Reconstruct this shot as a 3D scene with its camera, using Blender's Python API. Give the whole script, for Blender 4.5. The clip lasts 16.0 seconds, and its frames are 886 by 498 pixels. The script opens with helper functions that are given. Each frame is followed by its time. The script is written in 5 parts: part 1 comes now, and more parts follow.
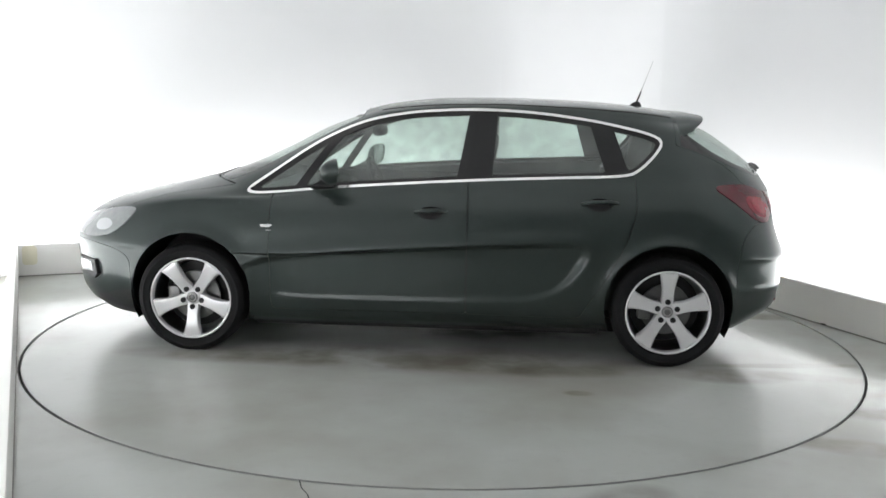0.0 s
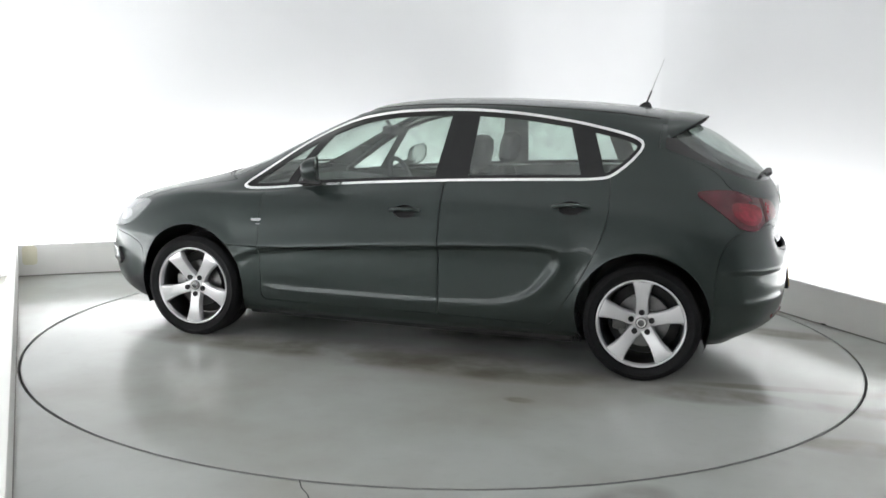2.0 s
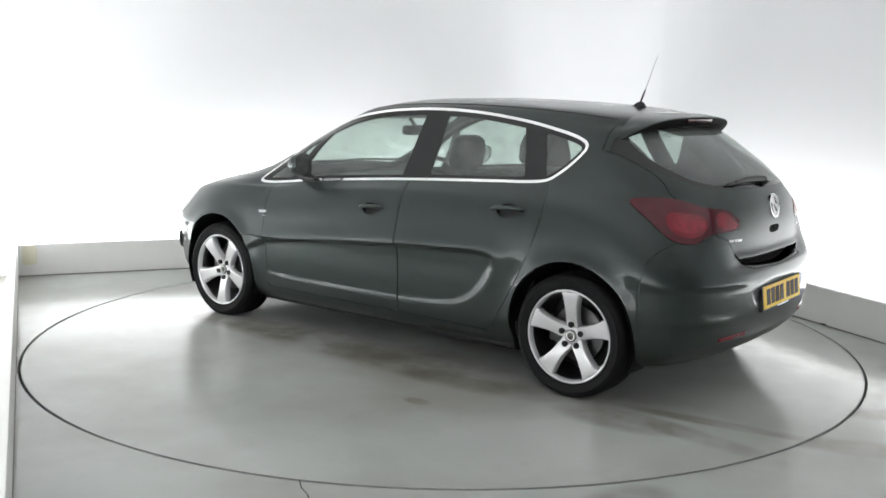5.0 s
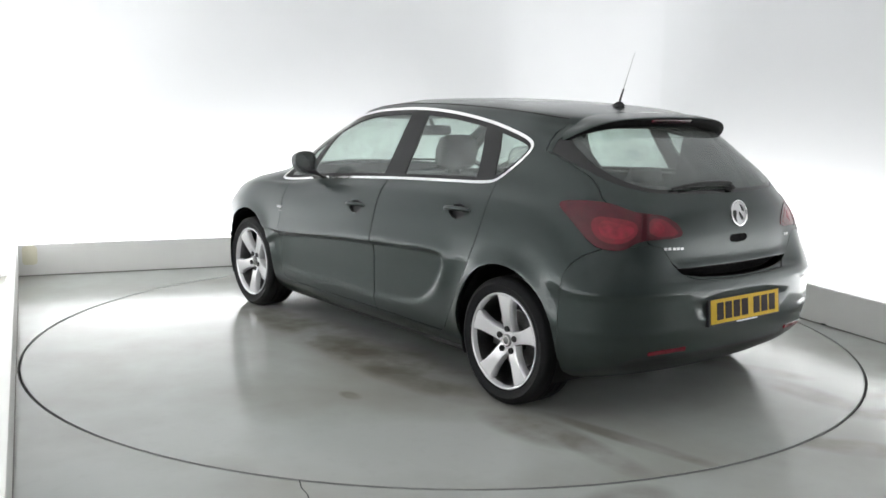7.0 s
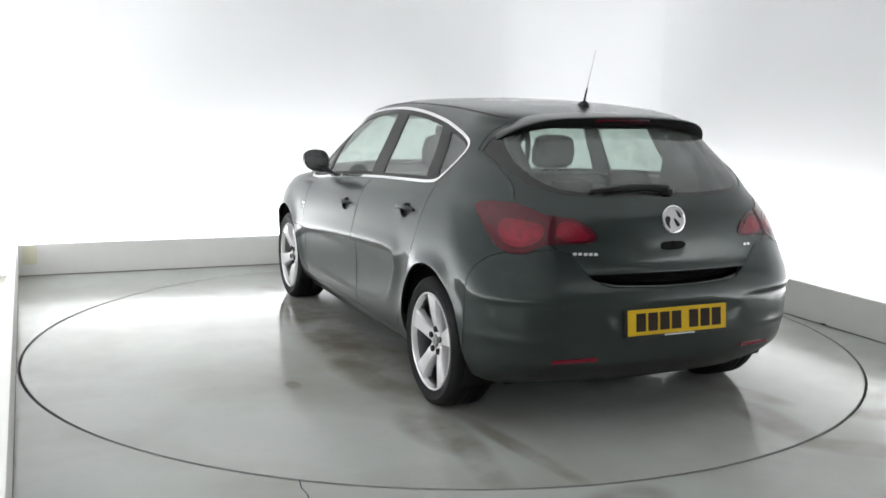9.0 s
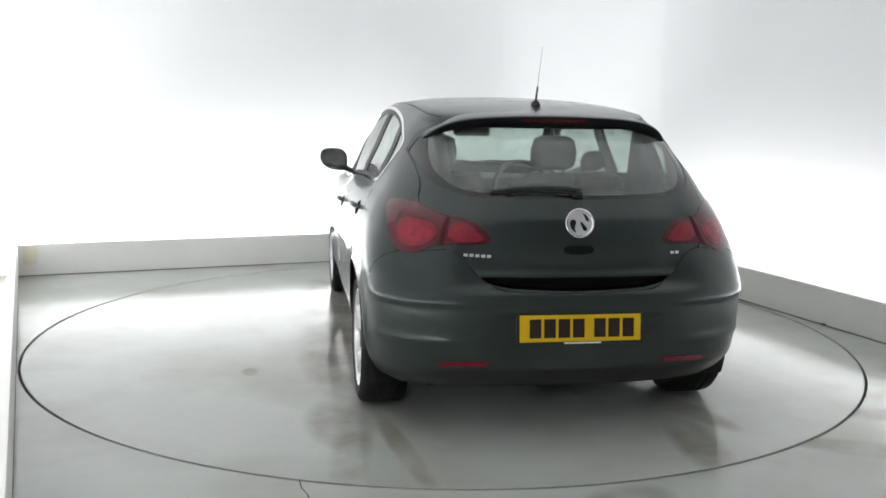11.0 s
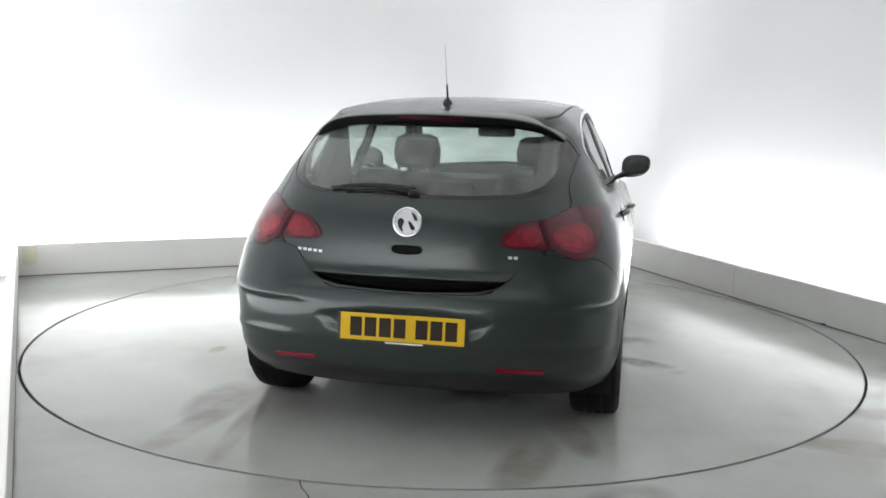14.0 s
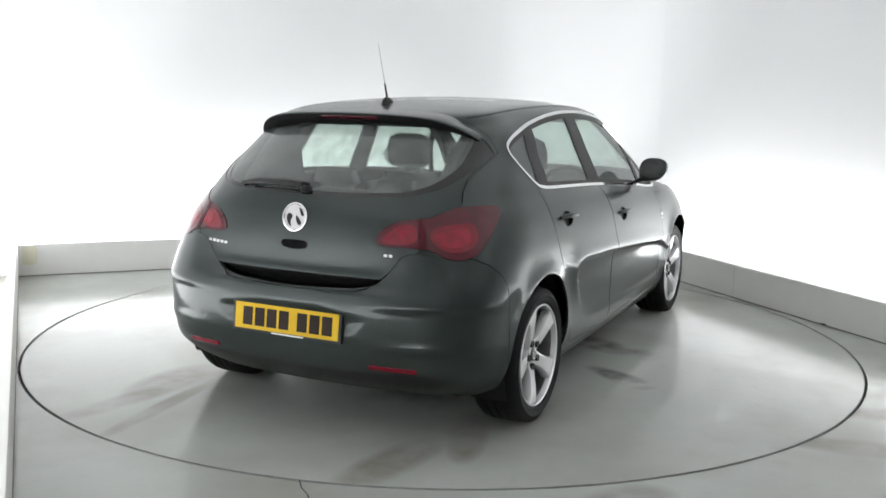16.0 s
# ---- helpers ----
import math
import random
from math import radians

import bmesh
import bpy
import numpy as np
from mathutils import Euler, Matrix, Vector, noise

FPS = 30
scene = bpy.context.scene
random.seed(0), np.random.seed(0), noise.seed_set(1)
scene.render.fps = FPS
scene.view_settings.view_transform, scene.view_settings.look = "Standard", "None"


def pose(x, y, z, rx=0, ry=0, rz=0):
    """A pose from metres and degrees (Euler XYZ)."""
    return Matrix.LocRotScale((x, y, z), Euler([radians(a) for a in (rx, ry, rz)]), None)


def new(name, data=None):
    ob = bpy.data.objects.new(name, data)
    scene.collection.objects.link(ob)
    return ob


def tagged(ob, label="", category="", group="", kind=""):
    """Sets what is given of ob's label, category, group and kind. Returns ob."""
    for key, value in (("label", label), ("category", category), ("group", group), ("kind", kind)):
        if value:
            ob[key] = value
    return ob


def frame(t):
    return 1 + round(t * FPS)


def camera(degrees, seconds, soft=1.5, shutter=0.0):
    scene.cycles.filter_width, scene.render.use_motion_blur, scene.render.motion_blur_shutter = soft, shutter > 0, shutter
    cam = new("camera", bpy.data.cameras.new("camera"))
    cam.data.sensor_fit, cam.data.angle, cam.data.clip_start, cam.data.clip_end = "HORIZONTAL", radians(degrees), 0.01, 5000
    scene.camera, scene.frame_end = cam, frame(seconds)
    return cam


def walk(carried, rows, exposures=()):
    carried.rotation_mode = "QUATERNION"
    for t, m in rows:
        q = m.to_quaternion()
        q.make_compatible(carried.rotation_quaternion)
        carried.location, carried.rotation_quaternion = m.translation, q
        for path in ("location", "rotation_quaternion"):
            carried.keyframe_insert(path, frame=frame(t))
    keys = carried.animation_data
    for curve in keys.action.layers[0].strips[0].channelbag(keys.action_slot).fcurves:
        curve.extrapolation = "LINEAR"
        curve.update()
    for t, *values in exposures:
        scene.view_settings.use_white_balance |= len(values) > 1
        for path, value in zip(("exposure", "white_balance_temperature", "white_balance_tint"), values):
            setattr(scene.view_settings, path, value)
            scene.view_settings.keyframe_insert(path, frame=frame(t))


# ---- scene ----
cam = camera(49.76, 16.0, soft=1.6)
CAM_AT = pose(0.0, -5.8199, 1.4514) @ Matrix((
    (0.99980857, -0.01948146, 0.00181731, 0),
    (0.0048533, 0.15694936, -0.98759473, 0),
    (0.01895456, 0.98741449, 0.15701386, 0),
    (0, 0, 0, 1)))
walk(cam, [(0.0, CAM_AT), (16.0, CAM_AT)], exposures=[(0.0, 0.0), (16.0, 0.0)])

# ---- world: the booth is closed, only a trace of ambient ----
world = bpy.data.worlds.new("world")
scene.world = world
world.use_nodes = True
world.node_tree.nodes["Background"].inputs[0].default_value = (0.9, 0.95, 1.0, 1)
world.node_tree.nodes["Background"].inputs[1].default_value = 0.05

# the booth is a rectangle turned about the turntable's centre
ROOM_TURN = 22.3
ROOM = pose(0, 0, 0, 0, 0, ROOM_TURN)
HALF_W, BACK, FRONT, CEIL = 2.49, 2.67, -6.1, 3.3
TABLE_R = 2.43
TROUGH = 0.42
# the west kerb is not quite square to the room
KERB_TURN = pose(-HALF_W - 0.018, BACK, 0, 0, 0, 1.38) @ pose(HALF_W, -BACK, 0)


def area_lamp(name, m, sx, sy, watts, tint=(1.0, 1.0, 1.0)):
    d = bpy.data.lights.new(name, "AREA")
    d.shape, d.size, d.size_y, d.energy, d.color = "RECTANGLE", sx, sy, watts, tint
    ob = new(name, d)
    ob.matrix_world = m
    return ob


COVE = 76.0
# strip lights in the trough behind the kerb, washing the walls upwards
area_lamp("cove_light", ROOM @ pose(-0.45, BACK + 0.17, 0.06, 180, 0, 0), 3.9, 0.14, COVE)
area_lamp("cove_light", ROOM @ pose(HALF_W + 0.17, -2.1, 0.06, 180, 0, -90), 7.5, 0.14, COVE * 1.54)
area_lamp("cove_light", ROOM @ pose(-HALF_W - 0.17, -1.6, 0.06, 180, 0, 90), 8.0, 0.14, COVE * 1.93)

# ---- materials ----


def mat(name, color=(0.5, 0.5, 0.5), rough=0.5, metal=0.0, coat=0.0, spec=0.5, noise_scale=0.0, vary=0.0,
        bump=0.0, rough_vary=0.0, detail_scale=0.0):
    m = bpy.data.materials.new(name)
    m.use_nodes = True
    nt = m.node_tree
    b = nt.nodes["Principled BSDF"]
    b.inputs["Base Color"].default_value = (*color, 1)
    b.inputs["Roughness"].default_value = rough
    b.inputs["Metallic"].default_value = metal
    b.inputs["Coat Weight"].default_value = coat
    b.inputs["Coat Roughness"].default_value = 0.09
    b.inputs["Specular IOR Level"].default_value = spec
    if noise_scale:
        tc = nt.nodes.new("ShaderNodeTexCoord")
        n1 = nt.nodes.new("ShaderNodeTexNoise")
        n1.inputs["Scale"].default_value = noise_scale
        n1.inputs["Detail"].default_value = 6
        nt.links.new(tc.outputs["Object"], n1.inputs["Vector"])
        if vary:
            mx = nt.nodes.new("ShaderNodeMix")
            mx.data_type = "RGBA"
            mx.inputs["A"].default_value = (*[c * (1 - vary) for c in color], 1)
            mx.inputs["B"].default_value = (*[min(1, c * (1 + vary)) for c in color], 1)
            nt.links.new(n1.outputs["Fac"], mx.inputs["Factor"])
            nt.links.new(mx.outputs["Result"], b.inputs["Base Color"])
        if rough_vary:
            mr = nt.nodes.new("ShaderNodeMapRange")
            mr.inputs["From Min"].default_value, mr.inputs["From Max"].default_value = 0.3, 0.7
            mr.inputs["To Min"].default_value = rough - rough_vary
            mr.inputs["To Max"].default_value = rough + rough_vary
            nt.links.new(n1.outputs["Fac"], mr.inputs["Value"])
            nt.links.new(mr.outputs["Result"], b.inputs["Roughness"])
        if bump:
            n2 = nt.nodes.new("ShaderNodeTexNoise")
            n2.inputs["Scale"].default_value = detail_scale or noise_scale * 12
            n2.inputs["Detail"].default_value = 4
            nt.links.new(tc.outputs["Object"], n2.inputs["Vector"])
            bp = nt.nodes.new("ShaderNodeBump")
            bp.inputs["Strength"].default_value = bump
            bp.inputs["Distance"].default_value = 0.004
            nt.links.new(n2.outputs["Fac"], bp.inputs["Height"])
            nt.links.new(bp.outputs["Normal"], b.inputs["Normal"])
    return m


def glass(name, color, rough=0.0, film=0.10):
    """A thin tinted pane: clear transmission with a glossy surface over it."""
    m = bpy.data.materials.new(name)
    m.use_nodes = True
    nt = m.node_tree
    nt.nodes.remove(nt.nodes["Principled BSDF"])
    out = nt.nodes["Material Output"]
    tr = nt.nodes.new("ShaderNodeBsdfTransparent")
    tr.inputs["Color"].default_value = (*color, 1)
    gl = nt.nodes.new("ShaderNodeBsdfGlossy")
    gl.inputs["Roughness"].default_value = rough
    lw = nt.nodes.new("ShaderNodeLayerWeight")
    lw.inputs["Blend"].default_value = 0.5
    pw = nt.nodes.new("ShaderNodeMath")
    pw.operation, pw.inputs[1].default_value = "POWER", 4.0
    nt.links.new(lw.outputs["Facing"], pw.inputs[0])
    sc = nt.nodes.new("ShaderNodeMath")
    sc.operation, sc.inputs[1].default_value, sc.inputs[2].default_value = "MULTIPLY_ADD", 0.85, 0.07
    nt.links.new(pw.outputs[0], sc.inputs[0])
    mx = nt.nodes.new("ShaderNodeMixShader")
    nt.links.new(sc.outputs[0], mx.inputs[0])
    nt.links.new(tr.outputs[0], mx.inputs[1])
    nt.links.new(gl.outputs[0], mx.inputs[2])
    # a thin film of drops and dust, its pale colour also imitating reflected haze
    tc = nt.nodes.new("ShaderNodeTexCoord")
    ns = nt.nodes.new("ShaderNodeTexNoise")
    ns.inputs["Scale"].default_value, ns.inputs["Detail"].default_value = 13.0, 8.0
    nt.links.new(tc.outputs["Object"], ns.inputs["Vector"])
    rg = nt.nodes.new("ShaderNodeMapRange")
    rg.inputs["From Min"].default_value, rg.inputs["From Max"].default_value = 0.35, 0.70
    rg.inputs["To Min"].default_value, rg.inputs["To Max"].default_value = film * 0.55, film * 1.6
    nt.links.new(ns.outputs["Fac"], rg.inputs["Value"])
    df = nt.nodes.new("ShaderNodeBsdfDiffuse")
    df.inputs["Color"].default_value = (0.55, 0.60, 0.58, 1)
    m3 = nt.nodes.new("ShaderNodeMixShader")
    nt.links.new(rg.outputs[0], m3.inputs[0])
    nt.links.new(mx.outputs[0], m3.inputs[1])
    nt.links.new(df.outputs[0], m3.inputs[2])
    nt.links.new(m3.outputs[0], out.inputs["Surface"])
    return m


def wet_paint(name, color):
    """Metallic paint with fine flake under a clear coat that carries water drops and dull road film."""
    m = mat(name, color, 0.34, 0.50, 0.70, 0.22, 900, 0.16, 0.08, 0, 140)
    nt = m.node_tree
    b = nt.nodes["Principled BSDF"]
    b.inputs["Specular Tint"].default_value = (0.66, 0.68, 0.68, 1)
    tc = nt.nodes.new("ShaderNodeTexCoord")
    film = nt.nodes.new("ShaderNodeTexNoise")
    film.inputs["Scale"].default_value, film.inputs["Detail"].default_value = 5.0, 9.0
    nt.links.new(tc.outputs["Object"], film.inputs["Vector"])
    rg = nt.nodes.new("ShaderNodeMapRange")
    rg.inputs["From Min"].default_value, rg.inputs["From Max"].default_value = 0.35, 0.65
    rg.inputs["To Min"].default_value, rg.inputs["To Max"].default_value = 0.02, 0.13
    nt.links.new(film.outputs["Fac"], rg.inputs["Value"])
    nt.links.new(rg.outputs[0], b.inputs["Coat Roughness"])
    drops = nt.nodes.new("ShaderNodeTexVoronoi")
    drops.inputs["Scale"].default_value = 95.0
    nt.links.new(tc.outputs["Object"], drops.inputs["Vector"])
    dr = nt.nodes.new("ShaderNodeMapRange")
    dr.inputs["From Min"].default_value, dr.inputs["From Max"].default_value = 0.15, 0.32
    dr.inputs["To Min"].default_value, dr.inputs["To Max"].default_value = 1.0, 0.0
    nt.links.new(drops.outputs["Distance"], dr.inputs["Value"])
    bp = nt.nodes.new("ShaderNodeBump")
    bp.inputs["Strength"].default_value, bp.inputs["Distance"].default_value = 0.20, 0.0012
    nt.links.new(dr.outputs[0], bp.inputs["Height"])
    nt.links.new(bp.outputs[0], b.inputs["Coat Normal"])
    return m


PAINT = wet_paint("car_paint_dark_grey_metallic", (0.0330, 0.0440, 0.0418))
# near-black that stands in for shade in recesses and under the spoiler
SHADE_BLACK = mat("shade_black", (0.006, 0.006, 0.0065), 0.85, 0, 0, 0.15, 60, 0.2)
BLACK = mat("black_plastic", (0.012, 0.012, 0.013), 0.45, 0, 0, 0.4, 60, 0.2, 0.15)
GLOSS_BLACK = mat("gloss_black_trim", (0.008, 0.008, 0.009), 0.18, 0, 0.2)
RUBBER = mat("tyre_rubber", (0.009, 0.009, 0.010), 0.6, 0, 0, 0.2, 40, 0.25, 0.2)
CHROME = mat("chrome", (0.88, 0.88, 0.88), 0.10, 1.0)
ALLOY = mat("alloy_silver", (0.76, 0.76, 0.77), 0.25, 0.40, 0.6, 0.5, 500, 0.04)
STEEL = mat("brake_steel", (0.16, 0.16, 0.16), 0.35, 1.0, 0, 0.5, 80, 0.2)
SEAT = mat("seat_cloth", (0.035, 0.037, 0.038), 0.85, 0, 0, 0.2, 60, 0.25, 0.12)
DASH = mat("dashboard_plastic", (0.025, 0.026, 0.027), 0.6, 0, 0, 0.3, 150, 0.2, 0.2)
LINER = mat("headliner_grey", (0.25, 0.25, 0.24), 0.9, 0, 0, 0.2, 200, 0.1)
RED = mat("red_lamp_plastic", (0.085, 0.003, 0.011), 0.20, 0, 0.6, 0.3, 18, 0.35)
RED_DEEP = mat("deep_red_lamp", (0.21, 0.006, 0.020), 0.2, 0, 0.6, 0.3, 30, 0.4)
RED_CORE = mat("bright_red_lamp", (0.275, 0.008, 0.025), 0.2, 0, 0.6, 0.3, 26, 0.75)
RED_RIM = mat("shaded_red_lamp", (0.055, 0.002, 0.008), 0.2, 0, 0.6, 0.3, 30, 0.3)
RED_DARK = mat("dark_red_lamp", (0.06, 0.003, 0.009), 0.35, 0, 0.0, 0.2)
CLEAR = mat("headlamp_clear", (0.30, 0.315, 0.32), 0.18, 0.4, 0.6, 0.5, 30, 0.2)
LENS = mat("lamp_lens", (0.60, 0.62, 0.63), 0.12, 0.4, 0.8)
YELLOW = mat("yellow_plate", (0.72, 0.46, 0.012), 0.5, 0, 0.0, 0.25, 90, 0.05)
WHITE_PLASTIC = mat("white_plastic", (0.8, 0.8, 0.8), 0.4)
GLASS = glass("tinted_glass", (0.78, 0.88, 0.83), 0.0, 0.16)
GLASS_SCREEN = glass("windscreen_glass", (0.80, 0.90, 0.85), 0.0, 0.05)
GLASS_REAR = glass("rear_glass", (0.76, 0.85, 0.81), 0.02, 0.19)
MIRROR = mat("mirror_glass", (0.9, 0.9, 0.9), 0.02, 1.0)
WALL = mat("white_wall_paint", (0.80, 0.81, 0.82), 0.75, 0, 0, 0.3, 1.3, 0.02, 0.05, 0, 90)
KERB = mat("white_kerb_paint", (0.88, 0.875, 0.85), 0.55, 0, 0, 0.4, 2.2, 0.06, 0.1, 0.08, 60)
END_GREY = mat("unseen_end_grey", (0.17, 0.175, 0.18), 0.5, 0, 0, 0.4, 3, 0.1)
CEILING = mat("ceiling_paint", (0.71, 0.715, 0.72), 0.9, 0, 0, 0.3, 1.5, 0.05)


def floor_mat(name, seed, tracks_and_shade=(), pools_and_shade=()):
    """Grey-green floor paint, semi-gloss, with damp and worn stains at two scales. Ovals add tyre and wet marks, and
    shade by the car.
    """
    m = bpy.data.materials.new(name)
    m.use_nodes = True
    nt = m.node_tree
    b = nt.nodes["Principled BSDF"]
    tc = nt.nodes.new("ShaderNodeTexCoord")
    mp = nt.nodes.new("ShaderNodeMapping")
    mp.inputs["Location"].default_value = (seed, seed * 2, 0)
    nt.links.new(tc.outputs["Object"], mp.inputs["Vector"])

    def noise_node(scale, detail=5.0, stretch=None):
        n = nt.nodes.new("ShaderNodeTexNoise")
        n.inputs["Scale"].default_value = scale
        n.inputs["Detail"].default_value = detail
        src = mp.outputs[0]
        if stretch:
            m2 = nt.nodes.new("ShaderNodeMapping")
            m2.inputs["Scale"].default_value = stretch
            nt.links.new(src, m2.inputs["Vector"])
            src = m2.outputs[0]
        nt.links.new(src, n.inputs["Vector"])
        return n.outputs["Fac"]

    def ramp(src, a, c, lo=0.0, hi=1.0):
        r = nt.nodes.new("ShaderNodeMapRange")
        r.inputs["From Min"].default_value, r.inputs["From Max"].default_value = a, c
        r.inputs["To Min"].default_value, r.inputs["To Max"].default_value = lo, hi
        nt.links.new(src, r.inputs["Value"])
        return r.outputs[0]

    def mix(fac, a, c):
        x = nt.nodes.new("ShaderNodeMix")
        x.data_type = "RGBA"
        for key, v in (("A", a), ("B", c)):
            if isinstance(v, tuple):
                x.inputs[key].default_value = (*v, 1)
            else:
                nt.links.new(v, x.inputs[key])
        nt.links.new(fac, x.inputs["Factor"])
        return x.outputs["Result"]

    def math_node(op, a, c):
        x = nt.nodes.new("ShaderNodeMath")
        x.operation = op
        for k, v in enumerate((a, c)):
            if isinstance(v, (int, float)):
                x.inputs[k].default_value = v
            else:
                nt.links.new(v, x.inputs[k])
        return x.outputs[0]

    def spot(cx, cy, sx, sy, turn):
        """A soft oval in object space, 1 in its middle and 0 outside."""
        m2 = nt.nodes.new("ShaderNodeMapping")
        m2.vector_type = "TEXTURE"
        m2.inputs["Location"].default_value = (cx, cy, 0)
        m2.inputs["Rotation"].default_value = (0, 0, radians(turn))
        m2.inputs["Scale"].default_value = (sx, sy, 1)
        nt.links.new(tc.outputs["Object"], m2.inputs["Vector"])
        ln = nt.nodes.new("ShaderNodeVectorMath")
        ln.operation = "LENGTH"
        nt.links.new(m2.outputs[0], ln.inputs[0])
        return ramp(ln.outputs["Value"], 1.0, 0.55)

    base = mix(ramp(noise_node(0.6), 0.35, 0.65), (0.445, 0.470, 0.446), (0.486, 0.503, 0.482))
    damp = mix(ramp(noise_node(0.9, 4.0), 0.42, 0.70, 0, 0.70), base, (0.305, 0.293, 0.255))
    wear = mix(ramp(noise_node(14.0, 8.0), 0.55, 0.85, 0, 0.18), damp, (0.33, 0.325, 0.30))
    grit = noise_node(3.2, 7.0)
    gloss = ramp(noise_node(1.6, 4.0), 0.3, 0.7, 0.12, 0.21)
    for brown_oval in tracks_and_shade:
        fac = math_node("MULTIPLY", spot(*brown_oval), ramp(grit, 0.36, 0.64, 0.15, 0.65))
        wear = mix(fac, wear, (0.16, 0.14, 0.11))
        gloss = math_node("SUBTRACT", gloss, math_node("MULTIPLY", fac, 0.16))
    # near-black ovals: wet patches, and shade painted beneath the car
    for dark_oval in pools_and_shade:
        fac = math_node("MULTIPLY", spot(*dark_oval), ramp(grit, 0.40, 0.62, 0.0, 0.80))
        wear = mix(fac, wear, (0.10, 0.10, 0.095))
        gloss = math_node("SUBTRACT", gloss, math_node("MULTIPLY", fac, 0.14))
    nt.links.new(wear, b.inputs["Base Color"])
    nt.links.new(math_node("MAXIMUM", gloss, 0.06), b.inputs["Roughness"])
    bp = nt.nodes.new("ShaderNodeBump")
    bp.inputs["Strength"].default_value, bp.inputs["Distance"].default_value = 0.06, 0.002
    nt.links.new(noise_node(45.0, 3.0), bp.inputs["Height"])
    nt.links.new(bp.outputs[0], b.inputs["Normal"])
    b.inputs["Specular IOR Level"].default_value = 0.26
    return m


FLOOR = floor_mat("painted_floor", 3.0, [(0.95, -2.45, 0.45, 0.12, -40), (1.5, -2.2, 0.5, 0.12, -30), (-0.35, -2.6, 0.28, 0.16, 15), (1.90, -1.98, 0.50, 0.16, -12), (2.35, -1.45, 0.45, 0.14, 20)])
TABLE = floor_mat("painted_turntable", 11.0,
                  [(-1.85, 0.70, 0.60, 0.10, -7), (-1.95, 0.50, 0.60, 0.06, 8), (-2.05, -0.77, 0.40, 0.13, -8), (-1.62, 0.76, 0.34, 0.15, 4),
                   (-0.4, 0.72, 0.9, 0.2, 0), (-0.76, 1.16, 0.09, 0.05, 0), (-1.62, -0.92, 0.35, 0.10, 20),
                   # these two also paint the shade along the car's left side
                   (1.0, 0.70, 0.85, 0.20, 0), (0.0, 0.62, 1.4, 0.34, 0)],
                  # two wet patches, then a wide oval painting the shade under the car
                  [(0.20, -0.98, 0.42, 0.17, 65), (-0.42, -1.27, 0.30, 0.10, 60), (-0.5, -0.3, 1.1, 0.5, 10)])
PLATE_INK = mat("plate_ink", (0.03, 0.02, 0.015), 0.6, 0, 0, 0.2)
THIN_STEEL = mat("thin_grey_rod", (0.30, 0.30, 0.30), 0.45, 0.3)
JOINT_GREY = mat("grey_grime", (0.22, 0.21, 0.20), 0.8)
SEAM_GREY = mat("pale_seam", (0.70, 0.69, 0.67), 0.7)
YELLOWED = mat("yellowed_paint", (0.82, 0.79, 0.64), 0.6, 0, 0, 0.3, 20, 0.05)
JOINT = mat("dark_joint", (0.03, 0.032, 0.03), 0.7)
RING_GREY = mat("worn_ring_steel", (0.36, 0.37, 0.355), 0.6, 0, 0, 0.3, 3, 0.2)


def glare_joint():
    """Dark joint, its colour paled towards the back of the booth to imitate floor glare."""
    m = mat("glare_joint", (0.03, 0.032, 0.03), 0.8)
    nt = m.node_tree
    tc = nt.nodes.new("ShaderNodeTexCoord")
    sp = nt.nodes.new("ShaderNodeSeparateXYZ")
    nt.links.new(tc.outputs["Object"], sp.inputs[0])
    rg = nt.nodes.new("ShaderNodeMapRange")
    rg.inputs["From Min"].default_value, rg.inputs["From Max"].default_value = -0.15, 0.25
    tilt = nt.nodes.new("ShaderNodeMath")
    tilt.operation, tilt.inputs[1].default_value = "MULTIPLY_ADD", 0.6
    nt.links.new(sp.outputs["X"], tilt.inputs[0])
    nt.links.new(sp.outputs["Y"], tilt.inputs[2])
    nt.links.new(tilt.outputs[0], rg.inputs["Value"])
    ns = nt.nodes.new("ShaderNodeTexNoise")
    ns.inputs["Scale"].default_value = 2.0
    nt.links.new(tc.outputs["Object"], ns.inputs["Vector"])
    cut = nt.nodes.new("ShaderNodeMapRange")
    cut.inputs["From Min"].default_value, cut.inputs["From Max"].default_value = 0.42, 0.36
    nt.links.new(ns.outputs["Fac"], cut.inputs["Value"])
    sub = nt.nodes.new("ShaderNodeMath")
    sub.operation, sub.use_clamp = "SUBTRACT", True
    nt.links.new(rg.outputs[0], sub.inputs[0])
    nt.links.new(cut.outputs[0], sub.inputs[1])
    mx = nt.nodes.new("ShaderNodeMix")
    mx.data_type = "RGBA"
    mx.inputs["A"].default_value, mx.inputs["B"].default_value = (0.03, 0.032, 0.03, 1), (0.46, 0.46, 0.43, 1)
    nt.links.new(sub.outputs[0], mx.inputs["Factor"])
    nt.links.new(mx.outputs["Result"], nt.nodes["Principled BSDF"].inputs["Base Color"])
    return m


GLARE_JOINT = glare_joint()


# ---- mesh helpers ----


def mesh_object(name, verts, faces, material, parent=None, label="", smooth=True):
    me = bpy.data.meshes.new(name)
    me.from_pydata([tuple(map(float, v)) for v in verts], [], [tuple(map(int, f)) for f in faces])
    if smooth:
        me.polygons.foreach_set("use_smooth", [True] * len(me.polygons))
    me.materials.append(material)
    me.update()
    ob = new(name, me)
    if parent is not None:
        ob.parent = parent
    if label:
        tagged(ob, label)
    return ob


